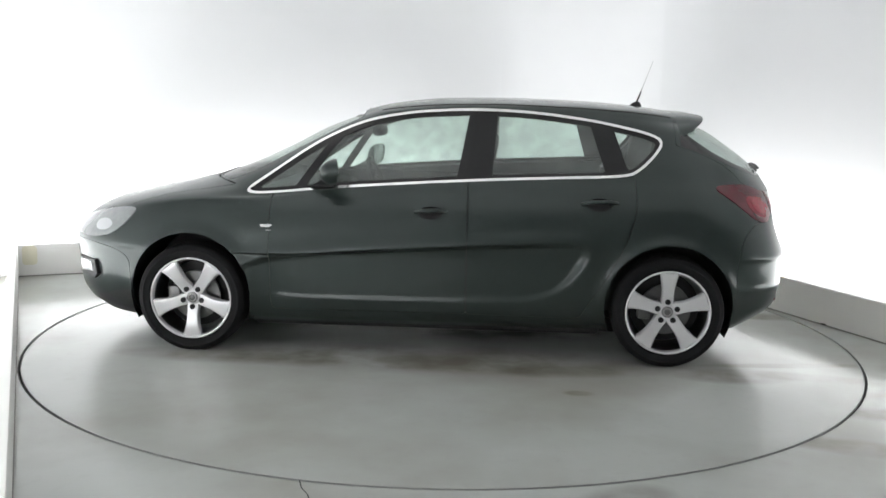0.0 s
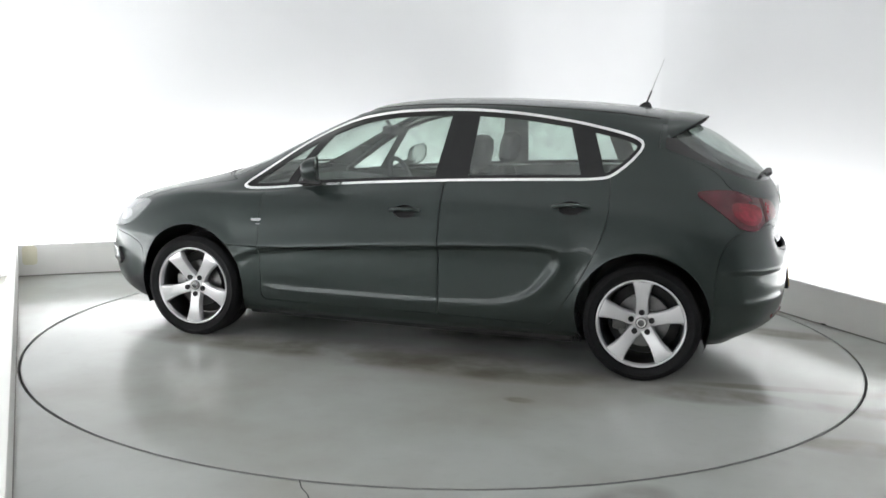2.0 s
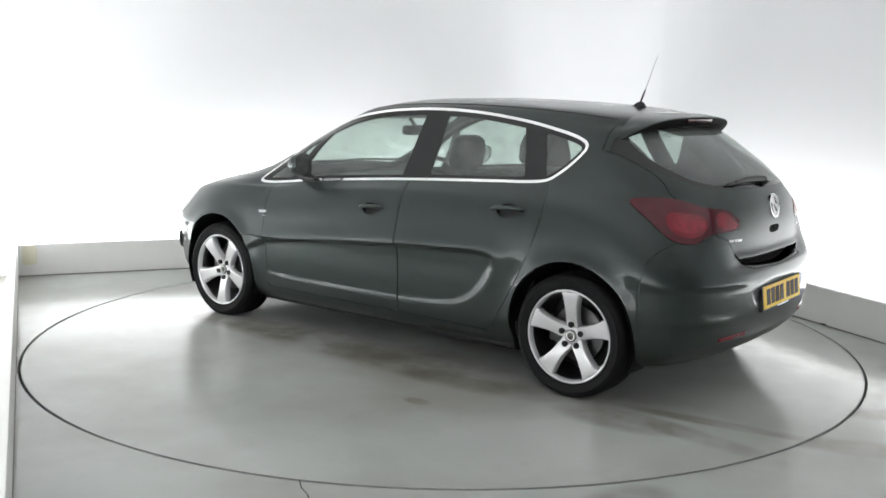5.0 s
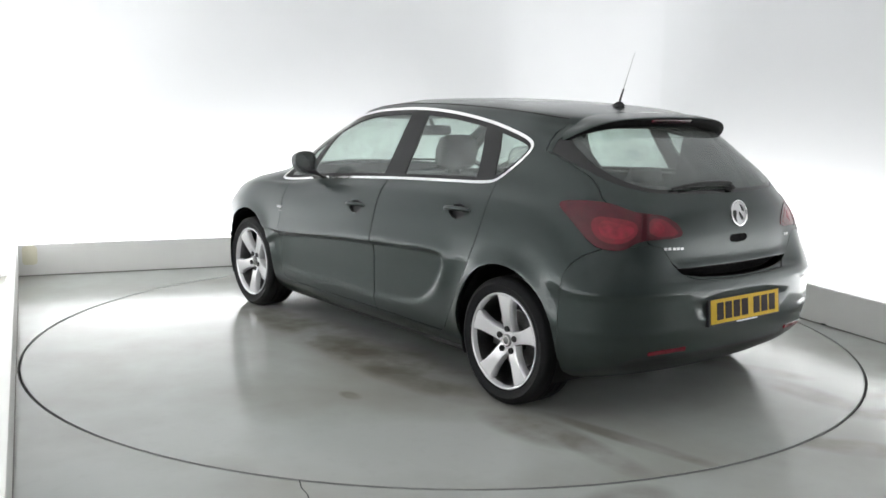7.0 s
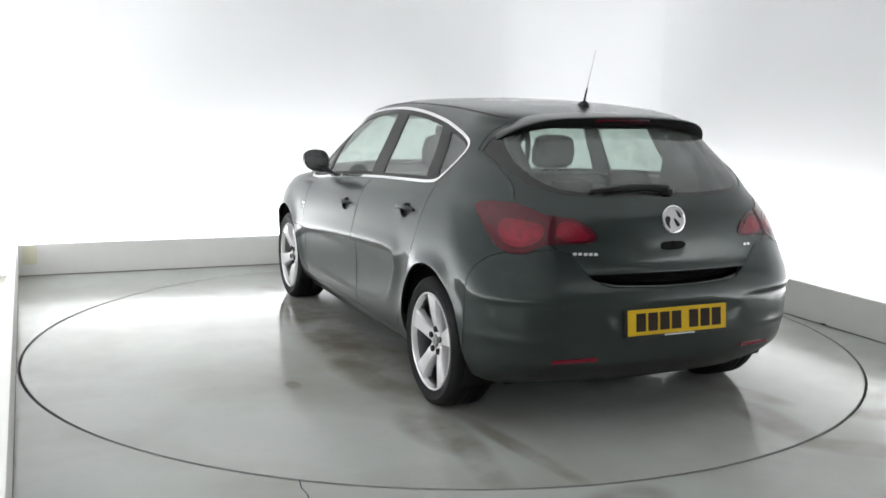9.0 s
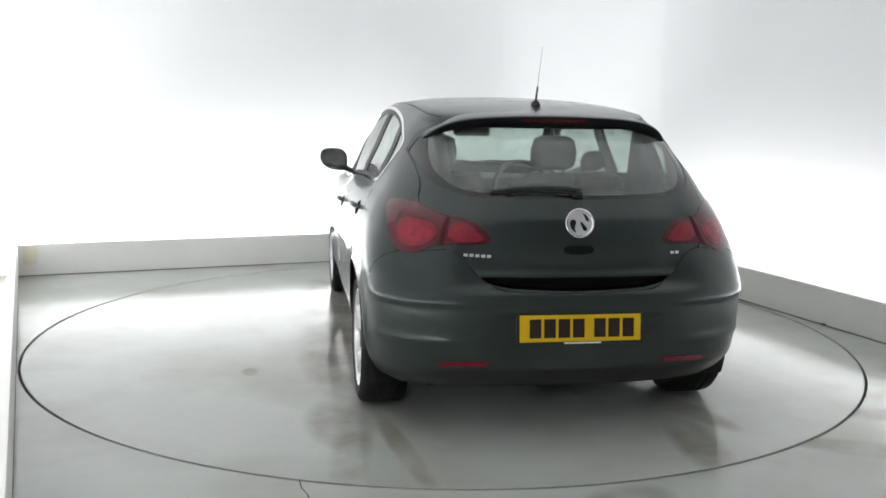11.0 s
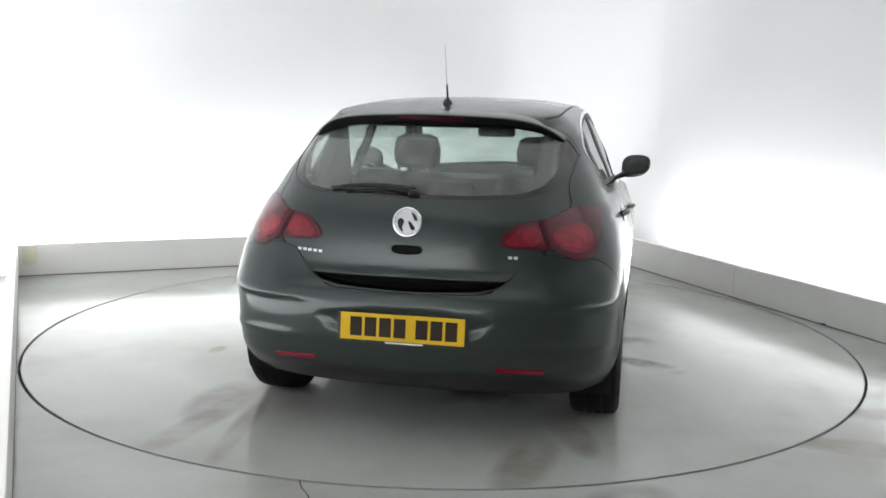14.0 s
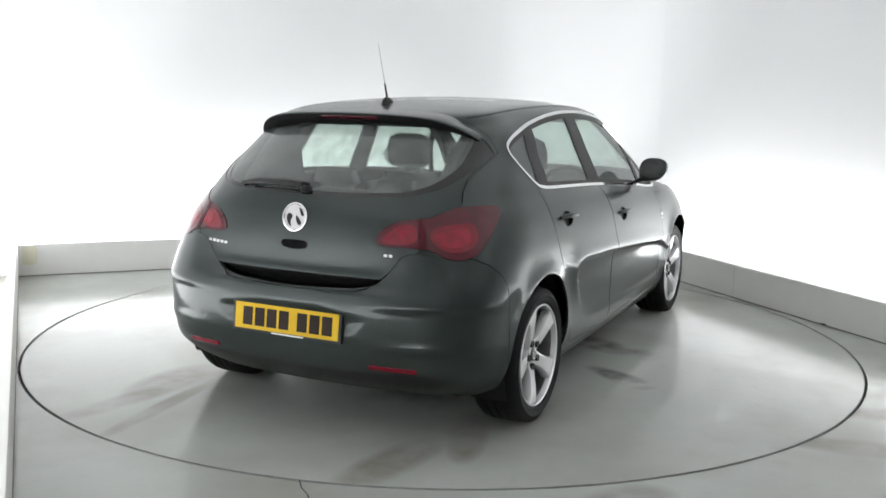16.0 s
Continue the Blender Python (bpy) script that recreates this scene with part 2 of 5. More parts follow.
def part(name, bm, material, parent, label="", smooth=False):
    """Links a bmesh as one mesh object under a thing or a part."""
    me = bpy.data.meshes.new(name)
    bm.normal_update()
    bm.to_mesh(me)
    bm.free()
    if smooth:
        me.polygons.foreach_set("use_smooth", [True] * len(me.polygons))
        me.set_sharp_from_angle(angle=radians(38))
    me.materials.append(material)
    ob = new(name, me)
    if parent is not None:
        ob.parent = parent
    if label:
        tagged(ob, label)
    return ob


def box(bm, x0, x1, y0, y1, z0, z1, bevel=0.0, seg=2, m=None):
    mm = Matrix.LocRotScale(((x0 + x1) / 2, (y0 + y1) / 2, (z0 + z1) / 2), None, (abs(x1 - x0), abs(y1 - y0), abs(z1 - z0)))
    vs = bmesh.ops.create_cube(bm, size=1, matrix=mm)["verts"]
    if bevel:
        es = list({e for v in vs for e in v.link_edges})
        r = bmesh.ops.bevel(bm, geom=es, offset=bevel, segments=seg, profile=0.5, affect="EDGES")
        vs = list({v for f in r["faces"] for v in f.verts} | {v for v in vs if v.is_valid})
    if m is not None:
        bmesh.ops.transform(bm, matrix=m, verts=vs)
    return bm


def lathe(bm, profile, m, steps=64, closed=True):
    """Turns a profile of (radius, y) about the y axis."""
    rings = []
    for i in range(steps):
        a = 2 * math.pi * i / steps
        rings.append([bm.verts.new(m @ Vector((r * math.cos(a), y, r * math.sin(a)))) for r, y in profile])
    n = len(profile)
    for i in range(steps):
        p, q = rings[i], rings[(i + 1) % steps]
        for j in range(n if closed else n - 1):
            k = (j + 1) % n
            bm.faces.new((p[j], p[k], q[k], q[j]))
    return bm


def prism(bm, poly, y0, y1, m, bevel=0.0):
    """A closed (x, z) outline pushed out from y0 to y1."""
    a = [bm.verts.new(m @ Vector((x, y0, z))) for x, z in poly]
    c = [bm.verts.new(m @ Vector((x, y1, z))) for x, z in poly]
    n = len(poly)
    fs = [bm.faces.new(a), bm.faces.new(c[::-1])]
    for i in range(n):
        fs.append(bm.faces.new((a[i], c[i], c[(i + 1) % n], a[(i + 1) % n])))
    bmesh.ops.recalc_face_normals(bm, faces=fs)
    if bevel:
        es = list({e for f in fs[:2] for e in f.edges})
        bmesh.ops.bevel(bm, geom=es, offset=bevel, segments=2, profile=0.5, affect="EDGES")
    return bm


def tube(bm, pts, r, sides=8):
    rings = []
    pts = [Vector(p) for p in pts]
    for i, p in enumerate(pts):
        d = (pts[min(i + 1, len(pts) - 1)] - pts[max(i - 1, 0)]).normalized()
        a = d.orthogonal().normalized()
        c = d.cross(a)
        rr = r[i] if isinstance(r, (list, tuple)) else r
        rings.append([bm.verts.new(p + rr * (math.cos(2 * math.pi * k / sides) * a + math.sin(2 * math.pi * k / sides) * c)) for k in range(sides)])
    for p, q in zip(rings, rings[1:]):
        fs = [bm.faces.new((p[k], p[(k + 1) % sides], q[(k + 1) % sides], q[k])) for k in range(sides)]
    bm.faces.new(rings[0][::-1])
    bm.faces.new(rings[-1])
    return bm


# ---- the booth ----


def structure(name, bm, material, label, m=ROOM, smooth=False):
    ob = part(name, bm, material, None, "", smooth)
    ob.matrix_world = m
    return tagged(ob, label, name.split("_")[0], kind="structure")


def rounded_box(cx, cz, hx, hz, n=5):
    """A rectangle's outline with round corners."""
    r, out = min(hx, hz) * 0.5, []
    for sx, sz, a0 in ((1, 1, 0), (-1, 1, 90), (-1, -1, 180), (1, -1, 270)):
        for k in range(n):
            a = radians(a0 + 90 * k / (n - 1))
            out.append((cx + sx * (hx - r) + r * math.cos(a), cz + sz * (hz - r) + r * math.sin(a)))
    return out


def build_booth():
    # floor with a round opening for the turntable
    bm = bmesh.new()
    n = 128
    ring, outer = [], []
    rot = Matrix.Rotation(radians(-ROOM_TURN), 3, "Z")
    x0, x1, y0, y1 = -HALF_W - 0.5, HALF_W + 0.5, FRONT - 0.5, BACK + 0.5
    for i in range(n):
        a = 2 * math.pi * i / n
        d = Vector((math.cos(a), math.sin(a), 0))
        ring.append(bm.verts.new(d * (TABLE_R + 0.006)))
        k = min((x1 if d.x > 0 else x0) / d.x if abs(d.x) > 1e-9 else 1e9, (y1 if d.y > 0 else y0) / d.y if abs(d.y) > 1e-9 else 1e9)
        outer.append(bm.verts.new(d * k))
    low = [bm.verts.new((v.co.x, v.co.y, -0.06)) for v in ring]
    for i in range(n):
        j = (i + 1) % n
        bm.faces.new((ring[i], outer[i], outer[j], ring[j]))
        bm.faces.new((low[i], ring[i], ring[j], low[j]))
    for cx, cy in ((x0, y0), (x1, y0), (x1, y1), (x0, y1)):
        c = Vector((cx, cy, 0))
        a = math.atan2(cy, cx) % (2 * math.pi)
        i = int(a / (2 * math.pi) * n)
        bm.faces.new((outer[i], bm.verts.new(c), outer[(i + 1) % n]))
    structure("floor", bm, FLOOR, "grey-green painted concrete floor with faint water stains")
    bm = bmesh.new()
    bmesh.ops.create_circle(bm, cap_ends=True, radius=TABLE_R + 0.05, segments=96, matrix=pose(0, 0, -0.012))
    structure("floor_joint", bm, GLARE_JOINT, "dark round joint under the turntable's edge, paled at the back as glare")
    # walls, thick, standing behind the kerbs
    wx, t = HALF_W + TROUGH, 0.12
    for name, b in (("wall_north", (-wx, wx, BACK + TROUGH, BACK + TROUGH + t)),
                    ("wall_east", (wx, wx + t, FRONT - TROUGH, BACK + TROUGH + t)),
                    ("wall_west", (-wx - t, -wx, FRONT - TROUGH, BACK + TROUGH + t)),
                    ("wall_south", (-wx - t, wx + t, FRONT - TROUGH - t, FRONT - TROUGH))):
        bm = bmesh.new()
        box(bm, *b, -0.02, CEIL)
        # south wall is added out of view, its grey set for reflections in the car
        structure(name, bm, END_GREY if name == "wall_south" else WALL,
                  "unseen end wall behind the camera, dark grey for the car's reflections" if name == "wall_south" else "plain white painted booth wall")
    # the back corners are swept round
    sweep, segs = 1.15, 28
    for name, sx in (("wall_northeast", 1), ("wall_northwest", -1)):
        cx, cy = sx * (wx - sweep), BACK + TROUGH - sweep
        bm = bmesh.new()
        inner, outer = [], []
        for i in range(segs + 1):
            a = 0.5 * math.pi * i / segs
            for r, ring in ((sweep + 0.002, inner), (sweep + 0.05, outer)):
                ring.append([bm.verts.new((cx + sx * r * math.sin(a), cy + r * math.cos(a), z)) for z in (-0.02, CEIL)])
        for p, q in zip(inner, inner[1:]):
            bm.faces.new((p[0], p[1], q[1], q[0]))
        bmesh.ops.recalc_face_normals(bm, faces=bm.faces)
        for f in bm.faces:
            c = f.calc_center_median()
            if f.normal.dot(Vector((cx - c.x, cy - c.y, 0))) < 0:
                f.normal_flip()
        for p, q in zip(outer, outer[1:]):
            bm.faces.new((p[0], q[0], q[1], p[1]))
        structure(name, bm, WALL, "white painted wall swept round the corner", smooth=True)
    # out-of-view ceiling, its pale grey chosen to bounce light onto the floor
    bm = bmesh.new()
    box(bm, -wx - t, wx + t, FRONT - TROUGH - t, BACK + TROUGH + t, CEIL, CEIL + 0.1)
    structure("ceiling", bm, CEILING, "unseen booth ceiling, pale grey to bounce the strip light down")
    # low kerbs that hide the strip lights
    k, h = 0.05, 0.25
    for name, b in (("kerb_north", (-HALF_W - 0.016, HALF_W - 0.003, BACK, BACK + k)),
                    ("kerb_east", (HALF_W, HALF_W + k, FRONT, BACK + k)),
                    ("kerb_west", (-HALF_W - k, -HALF_W, FRONT, BACK + k)),
                    ("kerb_south", (-HALF_W + 0.15, HALF_W + k, FRONT - k - 0.002, FRONT - 0.002))):
        turn = KERB_TURN if name == "kerb_west" else Matrix.Identity(4)
        bm = bmesh.new()
        box(bm, *b, -0.01, h, 0.004, m=turn)
        ob = structure(name, bm, KERB, "low off-white boxed kerb along the foot of the wall")
        bm = bmesh.new()
        x0, x1, y0, y1 = b
        box(bm, x0 - 0.004, x1 + 0.004, y0 - 0.004, y1 + 0.004, 0.0, 0.0078 if name == "kerb_west" else 0.007, m=turn)
        part("base_joint", bm, JOINT_GREY, ob, "grey grime line at the foot of the kerb")
        if name == "kerb_north":
            bm = bmesh.new()
            prism(bm, rounded_box(-HALF_W + 0.07, 0.165, 0.055, 0.075), BACK - 0.004, BACK + 0.01, Matrix.Identity(4))
            part("yellow_mark", bm, YELLOWED, ob, "faint yellow stain on the kerb")
        if name == "kerb_east":
            for y in (0.33, -2.1):
                bm = bmesh.new()
                box(bm, HALF_W - 0.0015, HALF_W + 0.01, y, y + 0.004, 0.008, h - 0.004)
                part("seam", bm, SEAM_GREY, ob, "thin grey seam between two kerb lengths")
            bm = bmesh.new()
            prism(bm, [(-0.025, 0.0), (-0.02, 0.007), (0.0, 0.010), (0.02, 0.006), (0.027, 0.0)], -0.012, 0.002, pose(HALF_W, -0.60, 0.004, 0, 0, -90), 0.002)
            part("dark_chip", bm, JOINT, ob, "small dark chip at the foot of the kerb")
    # hairline crack in the floor outside the turntable
    bm = bmesh.new()
    pts = [(-1.395, -1.99), (-1.405, -2.06), (-1.398, -2.13), (-1.412, -2.22), (-1.40, -2.34), (-1.415, -2.5)]
    a = [bm.verts.new((x - 0.0025, y, 0.0015)) for x, y in pts]
    c = [bm.verts.new((x + 0.0025, y, 0.0015)) for x, y in pts]
    for i in range(len(pts) - 1):
        bm.faces.new((a[i], a[i + 1], c[i + 1], c[i]))
    structure("floor_crack", bm, JOINT, "dark hairline crack in the painted floor")


def build_turntable():
    bm = bmesh.new()
    n = 160
    c = bm.verts.new((0, 0, 0))
    inner = None
    for r in (0.5, 1.2, 1.9, TABLE_R - 0.012):
        ring = [bm.verts.new((r * math.cos(2 * math.pi * i / n), r * math.sin(2 * math.pi * i / n), 0)) for i in range(n)]
        for i in range(n):
            j = (i + 1) % n
            bm.faces.new((c, ring[i], ring[j]) if inner is None else (inner[i], ring[i], ring[j], inner[j]))
        inner = ring
    low = [bm.verts.new((v.co.x, v.co.y, -0.04)) for v in inner]
    for i in range(n):
        bm.faces.new((inner[i], low[i], low[(i + 1) % n], inner[(i + 1) % n]))
    top = new("turntable")
    part("deck", bm, TABLE, top, "grey-green painted deck with damp tyre marks, wet patches and painted car shade")
    bm = bmesh.new()
    lathe(bm, [(TABLE_R - 0.0115, -0.03), (TABLE_R - 0.0115, 0.0012), (TABLE_R - 0.0085, 0.0012), (TABLE_R - 0.0085, -0.03)], pose(0, 0, 0, 90, 0, 0), 160)
    bmesh.ops.recalc_face_normals(bm, faces=bm.faces)
    part("edge_ring", bm, RING_GREY, top, "thin worn steel edge ring")
    return tagged(top, "round grey-green painted turntable set flush in the floor", "turntable")


build_booth()
turntable = build_turntable()

# ---- the car: one smooth shell, cut into its panels ----
# car space: x forward, y to its left, z up, origin on the ground midway between the axles
FRONT_AXLE, REAR_AXLE, TYRE_R = 1.325, -1.3425, 0.309
HUB_F, HUB_R = 0.300, 0.308


def spline(pts):
    """A cubic through (x, y) pairs that does not overshoot."""
    p = np.array(sorted(pts), float)
    x, y = p[:, 0], p[:, 1]
    if len(x) == 1:
        return lambda q: np.full_like(np.asarray(q, float), y[0])
    d = np.diff(y) / np.diff(x)
    t = np.zeros(len(x))
    t[0], t[-1] = d[0], d[-1]
    for i in range(1, len(x) - 1):
        t[i] = 0 if d[i - 1] * d[i] <= 0 else 2 * d[i - 1] * d[i] / (d[i - 1] + d[i])

    def f(q):
        q = np.clip(np.asarray(q, float), x[0], x[-1])
        i = np.clip(np.searchsorted(x, q) - 1, 0, len(x) - 2)
        h = x[i + 1] - x[i]
        s = (q - x[i]) / h
        return (y[i] * (1 + 2 * s) * (1 - s) ** 2 + t[i] * h * s * (1 - s) ** 2 + y[i + 1] * s * s * (3 - 2 * s) + t[i + 1] * h * s * s * (s - 1))
    return f


ROOF = [(-1.62, 1.365), (-1.31, 1.408), (-1.135, 1.428), (-0.787, 1.447), (-0.44, 1.455), (-0.08, 1.448), (0.09, 1.435), (0.27, 1.410), (0.42, 1.376)]
roof_z = spline(ROOF)


def roof_row(drop):
    return [(x, z - drop) for x, z in ROOF]


# each row: heights along x, half width, rear end, rear corner length and squareness, front end, front corner length and squareness
ROWS = [
    ([(-2.0, .23), (-1.7, .20), (1.7, .17), (2.2, .20)], .79, -1.95, .50, 2.6, 2.12, .75, 2.3),
    ([(-2.0, .28), (-1.6, .24), (1.6, .22), (2.2, .25)], .838, -2.02, .50, 2.7, 2.19, .80, 2.3),
    ([(-2.0, .36), (0, .33), (2.2, .33)], .866, -2.050, .47, 2.9, 2.225, .80, 2.3),
    ([(-2.0, .47), (0, .47), (2.2, .45)], .874, -2.066, .47, 2.9, 2.235, .80, 2.3),
    ([(-2.0, .57), (0, .57), (2.2, .55)], .879, -2.068, .47, 2.9, 2.245, .80, 2.3),
    ([(-2.0, .665), (-.9, .67), (0, .645), (.9, .58), (2.2, .62)], .888, -2.055, .49, 2.8, 2.235, .80, 2.3),
    ([(-2.0, .76), (-1, .76), (0, .74), (.9, .69), (2.1, .71)], .880, -2.035, .53, 2.7, 2.16, .80, 2.3),
    ([(-2.0, .86), (-1, .86), (0, .84), (.9, .79), (1.9, .80)], .858, -2.02, .62, 2.7, 2.00, .75, 2.4),
    ([(-2.0, .95), (-1, .95), (0, .92), (.8, .86), (1.4, .87), (1.8, .86)], .822, -1.995, .66, 2.6, 1.76, .65, 2.5),
    ([(-2.0, 1.02), (-1.1, 1.03), (-.23, .995), (.5, .94), (.9, .895), (1.05, .93), (1.3, .965)], .772, -1.955, .64, 2.5, 1.33, .48, 2.6),
    ([(-1.95, 1.10), (-1.1, 1.11), (0, 1.08), (.7, 1.03), (1.2, 1.04)], .732, -1.885, .62, 2.5, 1.13, .48, 2.6),
    ([(-1.8, 1.20), (0, 1.20), (.9, 1.15)], .682, -1.755, .56, 2.5, .88, .44, 2.6),
    ([(-1.65, 1.285), (-.3, 1.30), (.6, 1.265)], .640, -1.622, .48, 2.5, .66, .40, 2.6),
    ([(-1.5, 1.325), (-1.2, 1.345), (-.3, 1.393), (.2, 1.372), (.45, 1.335)], .590, -1.535, .42, 2.5, .48, .36, 2.6),
    (roof_row(.034), .525, -1.525, .38, 2.5, .45, .32, 2.5),
    (roof_row(.012), .37, -1.535, .38, 2.5, .44, .30, 2.5),
    (roof_row(.003), .18, -1.54, .36, 2.5, .43, .30, 2.5),
    (roof_row(.0), .0, -1.54, .36, 2.5, .43, .30, 2.5),
]
NR, NS, NF, SUB = 64, 130, 44, 8


def outline(row):
    zs, w, xr, lr, nr, xf, lf, nf = row
    a = np.linspace(0, np.pi / 2, NR)
    c = np.linspace(0, np.pi / 2, NF)
    rx, ry = xr + lr - lr * np.cos(a) ** (2 / nr), w * np.sin(a) ** (2 / nr)
    fx, fy = (xf - lf + lf * np.cos(c) ** (2 / nf))[::-1], (w * np.sin(c) ** (2 / nf))[::-1]
    sx = np.linspace(xr + lr, xf - lf, NS + 2)[1:-1]
    x = np.concatenate([rx, sx, fx])
    y = np.concatenate([ry, np.full(NS, w), fy])
    y = y * (1 - 0.012 * ((x + 0.25) / 1.2) ** 2)
    y[0] = y[-1] = 0.0
    return np.stack([x, y, spline(zs)(x)], 1)


def smoothstep(a, b, x):
    t = np.clip((x - a) / (b - a), 0, 1)
    return t * t * (3 - 2 * t)


def rounded(poly, times=3):
    """Corner-cut outline."""
    p = np.array(poly, float)
    for _ in range(times):
        q = np.roll(p, -1, 0)
        p = np.stack([0.75 * p + 0.25 * q, 0.25 * p + 0.75 * q], 1).reshape(-1, 2)
    return p


def signed(poly, a, c):
    """Signed distance of the points (a, c) to a closed outline, negative inside."""
    p = np.array(poly, float)
    best = np.full(len(a), 1e9)
    inside = np.zeros(len(a), bool)
    for (x0, y0), (x1, y1) in zip(p, np.roll(p, -1, 0)):
        dx, dy = x1 - x0, y1 - y0
        t = np.clip(((a - x0) * dx + (c - y0) * dy) / (dx * dx + dy * dy + 1e-12), 0, 1)
        best = np.minimum(best, np.hypot(a - x0 - t * dx, c - y0 - t * dy))
        if y0 != y1:
            inside ^= ((y0 > c) != (y1 > c)) & (a < x0 + (c - y0) * dx / dy)
    return np.where(inside, -best, best)


SICKLE = rounded([(1.05, .535), (.5, .598), (0, .633), (-.45, .662), (-.82, .680), (-.90, .655), (-.885, .57), (-.80, .44), (-.70, .375), (-.55, .342), (0, .326), (1.05, .318)], 2)
DLO = rounded([(1.045, .905), (.90, 1.005), (.674, 1.166), (.512, 1.254), (.351, 1.318), (.192, 1.352), (.033, 1.374), (-.283, 1.390), (-.597, 1.377), (-.91, 1.338),
               (-1.066, 1.308), (-1.23, 1.272), (-1.305, 1.230), (-1.255, 1.150), (-1.165, 1.068), (-1.10, 1.036), (-.761, 1.022), (-.232, .996), (.495, .943), (.93, .893)], 2)
DOOR_EDGE = spline([(.26, -.862), (.30, -.885), (.37, -.925), (.49, -1.0), (.60, -1.058), (.71, -1.107), (.80, -1.135), (.89, -1.148), (1.10, -1.135)])
REAR_DOOR = [(-.2348, 1.10), (-.2348, .262), (-.85, .256)] + [(float(DOOR_EDGE(z)), float(z)) for z in np.linspace(.26, 1.10, 30)]
FRONT_DOOR = [(.862, 1.10), (.872, .75), (.866, .30), (.855, .256), (-.2292, .262), (-.2292, 1.10)]
GATE = rounded([(-.3, .658), (.24, .668), (.405, .690), (.492, .733), (.566, .841), (.60, .906), (.652, 1.005), (.625, 1.08), (.638, 1.16), (.66, 1.23), (.60, 1.40), (-.3, 1.40)], 1)
REAR_GLASS = rounded([(-.3, 1.034), (.40, 1.036), (.53, 1.058), (.598, 1.095), (.634, 1.160), (.656, 1.236), (.60, 1.36), (-.3, 1.36)], 1)
REAR_PANE = rounded([(-.3, 1.052), (.39, 1.054), (.505, 1.076), (.565, 1.125), (.585, 1.19), (.545, 1.38), (-.3, 1.38)], 1)
PLATE_WELL = rounded([(-.6, .595), (.40, .595), (.30, .452), (-.6, .452)], 1)
LAMP = rounded([(-1.612, .848), (-1.585, .905), (-1.48, .952), (-1.36, .958), (-1.27, .968), (-1.15, 1.000), (-1.0, 1.008), (-.785, .998), (-.90, .918), (-.975, .860), (-1.06, .808), (-1.22, .798), (-1.30, .836), (-1.40, .848)], 2)
BUMPER = rounded([(-2.6, .652), (-1.76, .658), (-1.62, .68), (-1.53, .745), (-1.46, .83), (-1.25, .815), (-1.02, .80), (-.87, .72), (-.835, .6), (-.835, -.2), (-2.6, -.2)], 1)
HEADLAMP = rounded([(2.2, .62), (2.1, .70), (1.93, .768), (1.635, .812), (1.70, .725), (1.776, .662), (1.86, .625), (2.0, .61)], 2)
FRONT_BUMPER = rounded([(2.6, .60), (1.98, .595), (1.74, .56), (1.672, .48), (1.672, -.2), (2.6, -.2)], 1)
WING_LINE = spline([(.85, .868), (1.2, .872), (1.45, .852), (1.7, .815), (1.9, .785)])
ARCH_F, ARCH_R, ARCH_Z = .344, .348, .334


